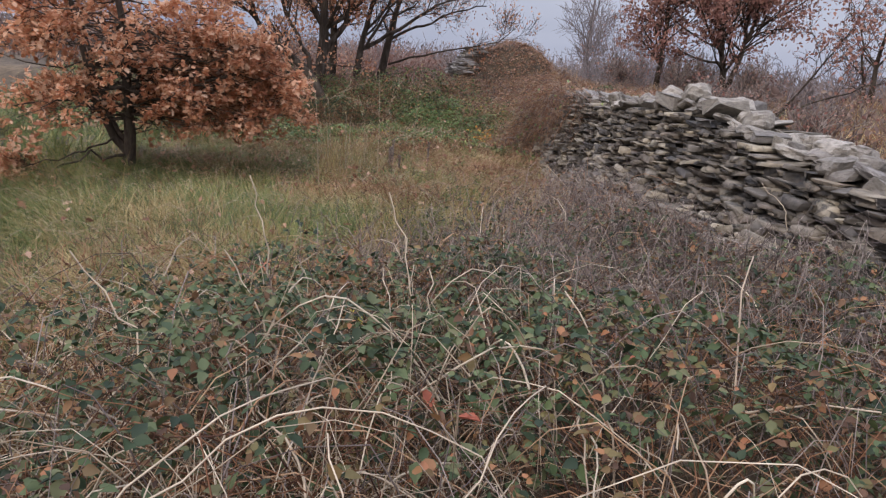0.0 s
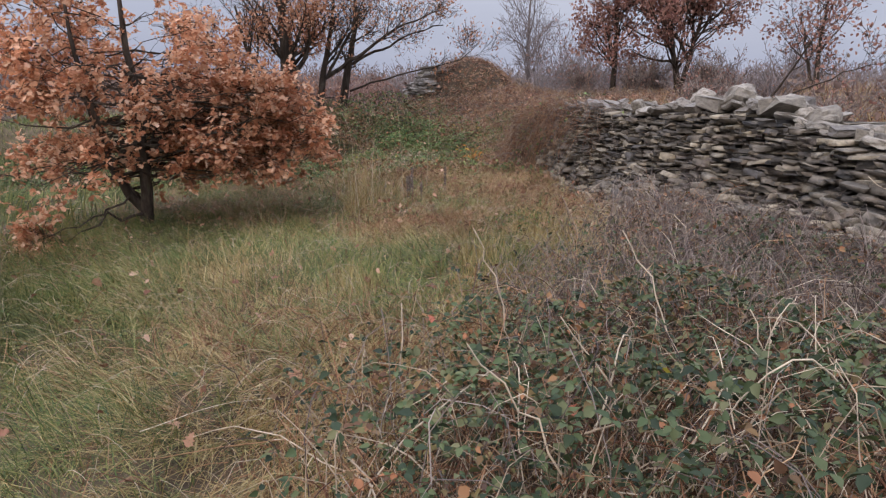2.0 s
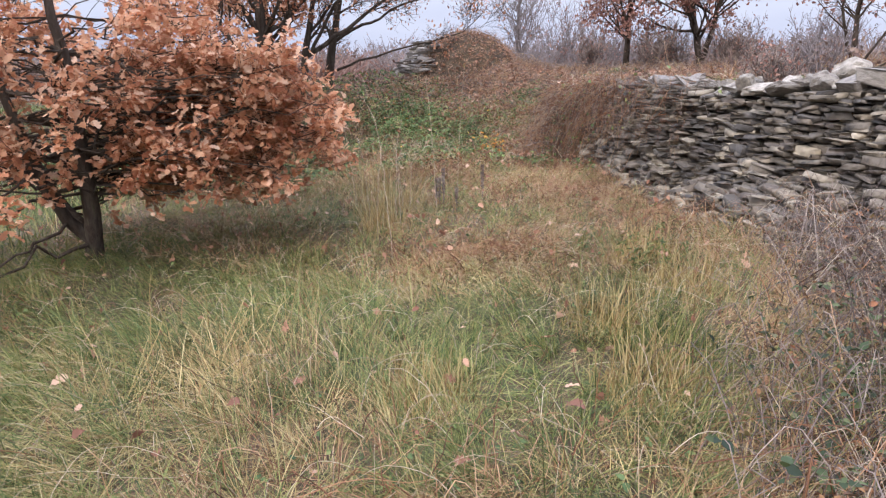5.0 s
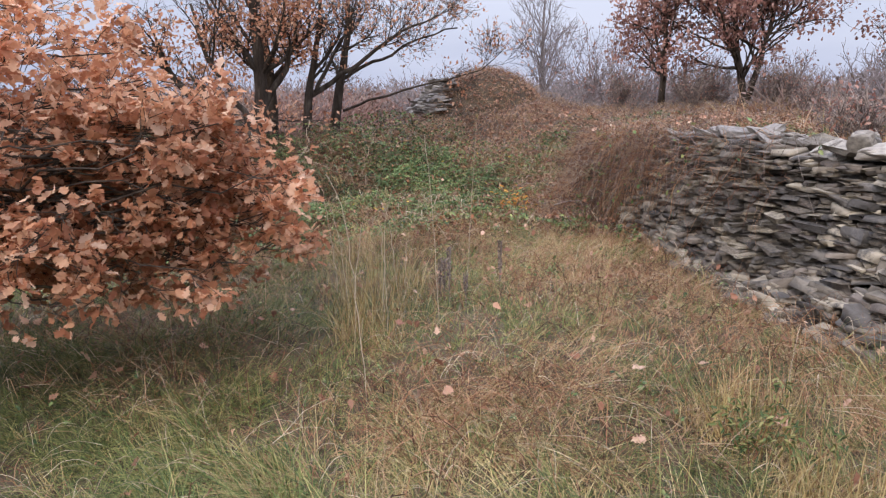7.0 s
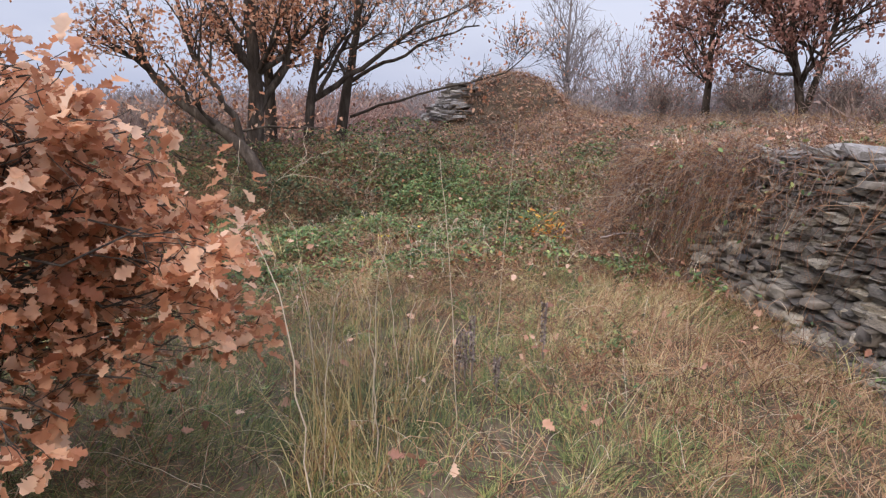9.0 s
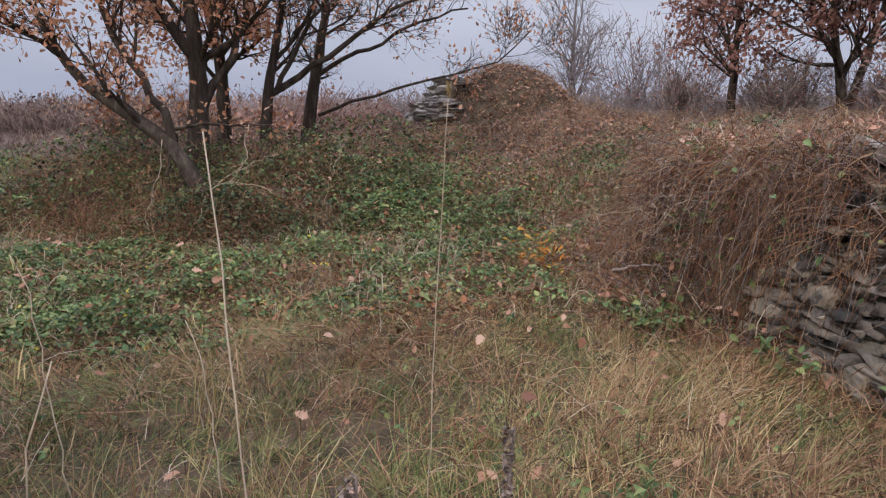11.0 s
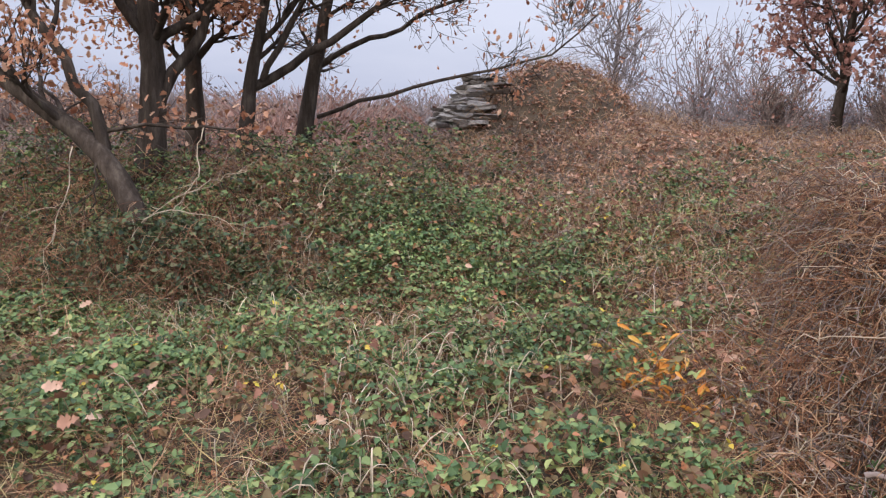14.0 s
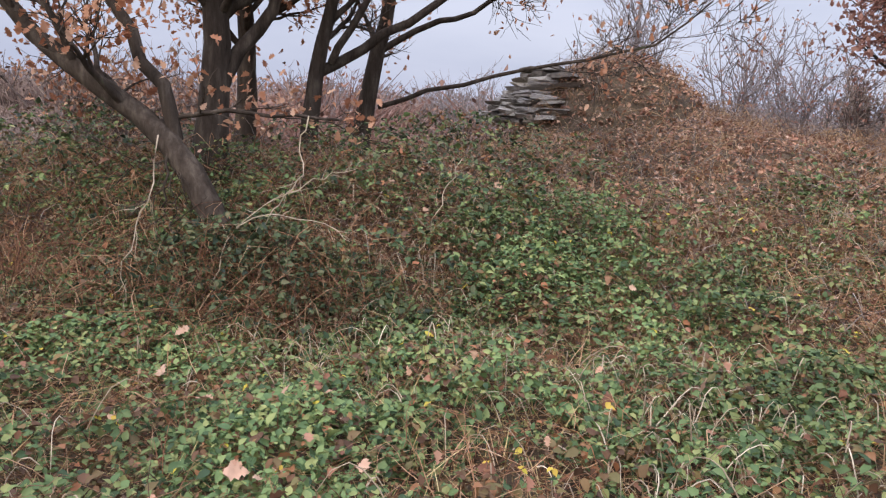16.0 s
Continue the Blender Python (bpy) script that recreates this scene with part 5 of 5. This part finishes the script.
# the meadow's mixed litter
tangle("dead_stalks", "bleached stalks lying in the grass", 217, 3000, GRASSY, lambda x, y: meadow(x, y) * (1 - 0.5 * smooth(10.3, 12.0, y)), lambda x, y: 0.2 + 0 * x, 0.36, 0.0015, M_CANE, 9, 0.12, 0.14, 0.014)
tangle("dead_stems", "russet weed stems in the grass", 218, 15000, GRASSY, lambda x, y: meadow(x, y) * np.clip(waves(x, y, 1.7, 41) + 0.45 * smooth(9, 12, y) + 0.3 * (x - 0.6), 0.03, 1), lambda x, y: 0.22 + 0 * x, 0.3, 0.0022, M_RUSSET, 6, 0.14, 0.12, 0.07)
undergrowth("fallen_leaves", "scattered russet oak leaves in the grass", "leaf litter", 219, 1000, GRASSY, lambda x, y: meadow(x, y) * 0.8, lambda x, y: 0.18 + 0 * x, 0.058, M_LITTER, 1, 0.03, 0.95, (OAK_V, OAK_F), 0.8)
undergrowth("weed_leaves", "small green weeds in the grass", "weeds", 220, 5000, GRASSY, lambda x, y: meadow(x, y) * np.clip(waves(x, y, 2.2, 42), 0.02, 1), lambda x, y: 0.12 + 0 * x, 0.026, M_BRAMBLE, 3, 0.03, 0.9)
in_carpet = lambda x, y: carpet(x, y) * np.clip(0.84 + 0.6 * waves(x, y, 2.0, 32) + 0.3 * waves(x, y, 4.5, 36) - smooth(-2.2, -0.4, x) * (0.75 - 0.45 * smooth(16.5, 18.0, y)), 0.05, 1)  # noqa: E731
undergrowth("bramble_leaves", "fresh green bramble carpet before the bank", "bramble", 221, 116000, CARPET, in_carpet, carpet_top, 0.037, M_BRAMBLE, 3, 0.0, 0.95)
undergrowth("bramble_leaves", "brown and withered bramble leaves", "bramble", 222, 17000, CARPET, carpet, carpet_top, 0.04, M_BRAMBLE_OLD, 3, 0.0, 0.8)
undergrowth("yellow_leaves", "bright yellow leaves dotted over the brambles", "leaves", 225, 380, CARPET, carpet, lambda x, y: carpet_top(x, y) + 0.02, 0.028, M_YELLOW, 2, 0.02, 0.3)
undergrowth("fallen_leaves", "tan oak leaves caught on the brambles", "leaf litter", 226, 2400, CARPET, lambda x, y: carpet(x, y) * np.clip(0.5 + waves(x, y, 1.6, 43), 0.1, 1), lambda x, y: carpet_top(x, y) + 0.03, 0.064, M_LITTER, 1, 0.0, 0.6, (OAK_V, OAK_F), 0.8)
tangle("bramble_stems", "dry russet stems among the brambles", 223, 24000, CARPET, lambda x, y: carpet(x, y) * np.clip(0.6 - 0.6 * waves(x, y, 2.0, 32) + 0.3 * smooth(-2, 0.5, x), 0.1, 1), carpet_top, 0.32, 0.0021, M_RUSSET, 6, 0.13, 0.12, 0.08)
tangle("dead_stalks", "bleached bent grass stalks among the brambles", 224, 10000, CARPET, lambda x, y: carpet(x, y) * np.clip(0.35 + 0.7 * waves(x, y, 1.5, 44), 0.08, 1), carpet_top, 0.22, 0.0033, M_CANE, 7, 0.2, 0.25, 0.03)
tangle("dry_vines", "dry russet vines hanging over the wall's end", 231, 6500, VINE, vines, vine_top, 0.3, 0.0026, M_RUSSET, 7, 0.18, 0.3, 0.2)
tangle("dry_vines", "crossing russet vine stems", 235, 9000, VINE, vines, lambda x, y: 0.8 * vine_top(x, y), 0.3, 0.0028, M_RUSSET, 6, 0.13, 0.3, 0.14)
tangle("dry_vines", "grey-brown vine stems over the verge", 232, 5000, VINE, vines, lambda x, y: 0.8 * vine_top(x, y), 0.4, 0.0028, M_TWIG, 7, 0.13, 0.3, 0.18)
tangle("dead_stalks", "pale stalks among the dry vines", 236, 900, VINE, vines, lambda x, y: 1.8 * vine_top(x, y), 0.32, 0.003, M_CANE, 6, 0.22, 0.2, 0.06)
undergrowth("vine_leaves", "scattered green leaves among the dry vines", "vine", 233, 15000, VINE, lambda x, y: vines(x, y) * np.clip(0.15 + 0.9 * waves(x, y, 2.9, 33), 0.02, 1), vine_top, 0.045, M_BRAMBLE, 3, 0.02, 0.5)
undergrowth("vine_leaves", "withered leaves among the dry vines", "vine", 234, 4000, VINE, vines, lambda x, y: 1.5 * vine_top(x, y), 0.05, M_LITTER, 2, 0.0, 0.9)
bank_cover = lambda x, y: smooth(18.6, 20.0, y) * (0.35 + 0.65 * smooth(-4.5, -2.0, x)) * smooth(29, 27.5, y)  # noqa: E731
undergrowth("leaf_litter", "brown fallen oak leaves over the mound", "leaf litter", 241, 50000, HILL, bank_cover, lambda x, y: 0.09 + 0 * x, 0.052, M_LITTER, 2, 0.0, 0.95)
on_bank = lambda x, y: smooth(18.4, 19.0, y) * np.clip(0.22 + 0.8 * waves(x, y, 1.6, 34) + 0.5 * smooth(-0.5, -2.5, x), 0.04, 1) * smooth(24.2, 21.8, y)  # noqa: E731
bank_top = lambda x, y: 0.22 + 0.14 * waves(x, y, 2.0, 35) + 0.38 * smooth(-1.5, -3.5, x)  # noqa: E731
undergrowth("bank_leaves", "green leaves climbing the bank", "bramble", 242, 13000, HILL, on_bank, bank_top, 0.05, M_BRAMBLE, 3, 0.0, 1.0)
undergrowth("bank_leaves", "dark leaves climbing the bank", "bramble", 248, 18000, HILL, on_bank, bank_top, 0.05, M_BRAMBLE_DARK, 3, 0.0, 1.0)
undergrowth("bank_leaves", "browned leaves climbing the bank", "bramble", 249, 9000, HILL, on_bank, bank_top, 0.045, M_BRAMBLE_OLD, 3, 0.0, 1.0)
tangle("dead_stems", "grey dead stems over the bank", 243, 11000, HILL, lambda x, y: smooth(18.4, 19.6, y) * smooth(28, 26.5, y), lambda x, y: 0.22 + 0.2 * smooth(-4, -6, x), 0.4, 0.0032, M_TWIG, 5, 0.18, 0.2, 0.1)
tangle("dead_stems", "russet stems over the bank", 244, 16000, HILL, lambda x, y: smooth(18.4, 19.6, y) * smooth(28, 26.5, y), lambda x, y: 0.18 + 0 * x, 0.35, 0.0035, M_RUSSETGRASS, 5, 0.18, 0.2, 0.09)
tangle("dead_stems", "grey brushwood under the leaning tree", 245, 1300, (-9.0, -3.4, 17.6, 20.4), lambda x, y: smooth(17.6, 18.4, y), lambda x, y: 0.45 + 0 * x, 0.55, 0.004, M_RUSSET, 7, 0.35, 0.35, 0.09)

brush = lambda x, y: np.exp(-(((x + 4.4) / 1.2) ** 2 + ((y - 18.6) / 0.55) ** 2))  # noqa: E731
BRUSH = (-6.6, -2.8, 17.6, 19.8)
tangle("brushwood", "dense grey brushwood round the leaning stem", 246, 2800, BRUSH, brush, lambda x, y: 0.15 + 0.75 * brush(x, y), 0.5, 0.003, M_RUSSET, 7, 0.25, 0.2, 0.16)
undergrowth("bramble_leaves", "dark green brambles round the leaning stem", "bramble", 247, 9000, BRUSH, brush, lambda x, y: 0.15 + 0.7 * brush(x, y), 0.042, M_BRAMBLE_DARK, 3, 0.0, 1.0)


def lay_thatch(name, label, seed, n, box, keep, length, width, mat, flat=1.35):
    """Dead blades lying almost flat over the soil."""
    rng = rng_for(seed)
    x, y = scatter_xy(rng, n, *box, keep)
    m = len(x)
    v = blades(rng, on_ground(x, y, 0.02 + 0.05 * rng.random(m)), length * rng.gamma(6, 1 / 6, m), width * rng.uniform(0.6, 1.4, m), rng.uniform(0, 6.28, m), rng.normal(flat, 0.3, m), rng.normal(0.1, 0.5, m), 3)
    tagged(mesh_object(name, *v, mat), label, "thatch", kind="stuff")


lay_thatch("thatch", "flattened straw under the brambles", 251, 34000, CARPET, carpet, 0.22, 0.0045, M_STRAW)
lay_thatch("thatch", "russet dead grass under the brambles", 252, 34000, CARPET, carpet, 0.2, 0.005, M_RUSSET)
lay_thatch("thatch", "russet dead grass under the vines", 253, 7000, VINE, vines, 0.2, 0.006, M_RUSSET)
lay_thatch("thatch", "russet dead grass in the meadow", 254, 50000, GRASSY, lambda x, y: meadow(x, y) * np.clip(0.25 + 0.7 * waves(x, y, 1.4, 45) + 0.6 * smooth(9.5, 11.5, y), 0.1, 1), 0.2, 0.004, M_RUSSET, 1.2)
lay_thatch("thatch", "dead grass in the bramble patch", 255, 12000, THICK, thicket, 0.2, 0.005, M_RUSSET)


def hang_vines(seed, n, mat, label):
    """Vines that hang down over the end of the wall."""
    rng = rng_for(seed)
    start, heading = [], []
    for _ in range(n):
        s = float(np.clip(rng.exponential(0.75) - 0.3, -0.3, 2.6))
        p, a, out = wall_at(max(s, 0.0))
        out = -out if out[0] > 0 else out
        q = p - out * rng.uniform(0.05, BATTER + 0.25) - a * max(0.0, -s)
        start.append((q[0], q[1], float(land(*p)) + wall_top(s) * rng.uniform(0.55, 1.05) + 0.06))
        heading.append(math.atan2(out[1], out[0]) + rng.normal(0, 1.1))
    p = arching(rng, np.array(start), np.array(heading), rng.uniform(0.15, 0.55, n), rng.uniform(0.03, 0.2, n), rng.uniform(0.1, 0.75, n), 8, 0.2)
    p[:, :, 2] = np.maximum(p[:, :, 2], height(p[:, :, 0], p[:, :, 1]) + 0.02)
    r = 0.0024 * rng.uniform(0.6, 1.5, n)[:, None] * np.linspace(1, 0.4, 8)[None]
    tagged(mesh_object("dry_vines", *tubes(p, r, 3), mat), label, "vine", kind="stuff")
    pick = p[rng.integers(n, size=110), rng.integers(2, 8, 110)]
    tagged(mesh_object("vine_leaves", *scattered(OVATE_V, OVATE_F, pick, turns(rng, 110, 0.8), 0.05 * rng.uniform(0.6, 1.3, 110)), M_BRAMBLE), "green leaves on the hanging vines", "vine", kind="stuff")


def vine_curtain(seed, n, mat, label, radius):
    """Stems that spill over the crest of the verge and hang down its steep side."""
    rng = rng_for(seed)
    y = 14.9 + 4.6 * rng.random(n) ** 1.3
    crest = np.interp(y, [14.6, 15.0, 15.4, 15.8, 16.4, 17.5, 19, 21], [3.2, 2.5, 1.75, 1.3, 1.1, 1.0, 1.15, 1.6]) + rng.uniform(-0.35, 0.6, n)
    out = rng.uniform(0.05, 0.5, n)
    turn = np.pi + np.interp(y, [15, 16.5, 19], [0.75, 0.35, 0.0]) + rng.normal(0, 1.15, n)
    s = np.linspace(0, 1, 9)[None]
    fan = out[:, None] * (1 - (1 - s) ** 1.6)
    x = crest[:, None] + np.cos(turn)[:, None] * fan
    yy = y[:, None] + np.sin(turn)[:, None] * fan
    top = height(crest, y) + rng.uniform(0.0, 0.08, n)
    z = top[:, None] + 0.08 * np.sin(s * 3.14) - rng.uniform(-0.15, 0.6, n)[:, None] * s ** 1.6
    p = np.stack([x, yy, z], 2) + np.cumsum(rng.normal(0, 0.034, (n, 9, 3)), 1)
    p[:, :, 2] = np.maximum(p[:, :, 2], height(p[:, :, 0], p[:, :, 1]) + 0.02)
    r = radius * rng.uniform(0.6, 1.6, n)[:, None] * np.linspace(1, 0.45, 9)[None]
    tagged(mesh_object("dry_vines", *tubes(p, r, 3), mat), label, "vine", kind="stuff")


vine_curtain(263, 2500, M_RUSSET, "russet stems hanging down the overgrown verge", 0.0028)
vine_curtain(264, 1000, M_TWIG, "grey-brown stems hanging down the overgrown verge", 0.0032)
vine_curtain(265, 260, M_CANE, "pale dry stalks hanging down the overgrown verge", 0.003)
hang_vines(261, 820, M_RUSSET, "russet vines hanging down the wall's end")
hang_vines(262, 460, M_TWIG, "grey vine stems straggling over the wall's end")


def rough_ground(name, label, seed, n, box, keep, length, width, mat):
    """Coarse growth away from the path."""
    rng = rng_for(seed)
    x, y = scatter_xy(rng, n, *box, keep)
    m = len(x)
    v = blades(rng, on_ground(x, y, -0.01), length * rng.gamma(6, 1 / 6, m), np.full(m, width), rng.uniform(0, 6.28, m), np.abs(rng.normal(0.8, 0.4, m)), rng.normal(0.8, 0.5, m), 2)
    tagged(mesh_object(name, *v, mat), label, "grass", kind="stuff")


start_side = lambda x, y: smooth(4.2, 3.4, y) * smooth(0.3, -0.2, x - wall_x(y)) * (1 - 0.9 * thicket(x, y))  # noqa: E731
rough_ground("green_grass", "green grass at the edge of the meadow", 271, 36000, (-10, 7, -3, 4.2), start_side, 0.26, 0.007, M_GRASS)
rough_ground("dry_grass", "dead grass at the edge of the meadow", 272, 36000, (-10, 7, -3, 4.2), start_side, 0.28, 0.006, M_STRAW)
beyond = lambda x, y: smooth(1.0, 1.8, x - wall_x(np.minimum(y, 15.0))) * np.where(y > 15, smooth(3.2, 4.4, x), 1.0)  # noqa: E731
rough_ground("heath", "russet heath beyond the wall", 273, 60000, (2, 20, -3, 32), beyond, 0.28, 0.012, M_RUSSET)
rough_ground("dry_grass", "tan rough grass beyond the wall", 274, 26000, (2, 20, -3, 32), beyond, 0.3, 0.01, M_STRAW)
field = lambda x, y: smooth(22.5, 24.5, y + 0.25 * (x + 6))  # noqa: E731
rough_ground("dry_grass", "tan stubble of the open field", 275, 40000, (-45, -4, 22, 46), field, 0.3, 0.03, M_HAZE)
rough_ground("green_grass", "green grass at the meadow's far edge", 276, 30000, (-16, -9.5, 2, 22), lambda x, y: 1.0 + 0 * x, 0.3, 0.012, M_GRASS)
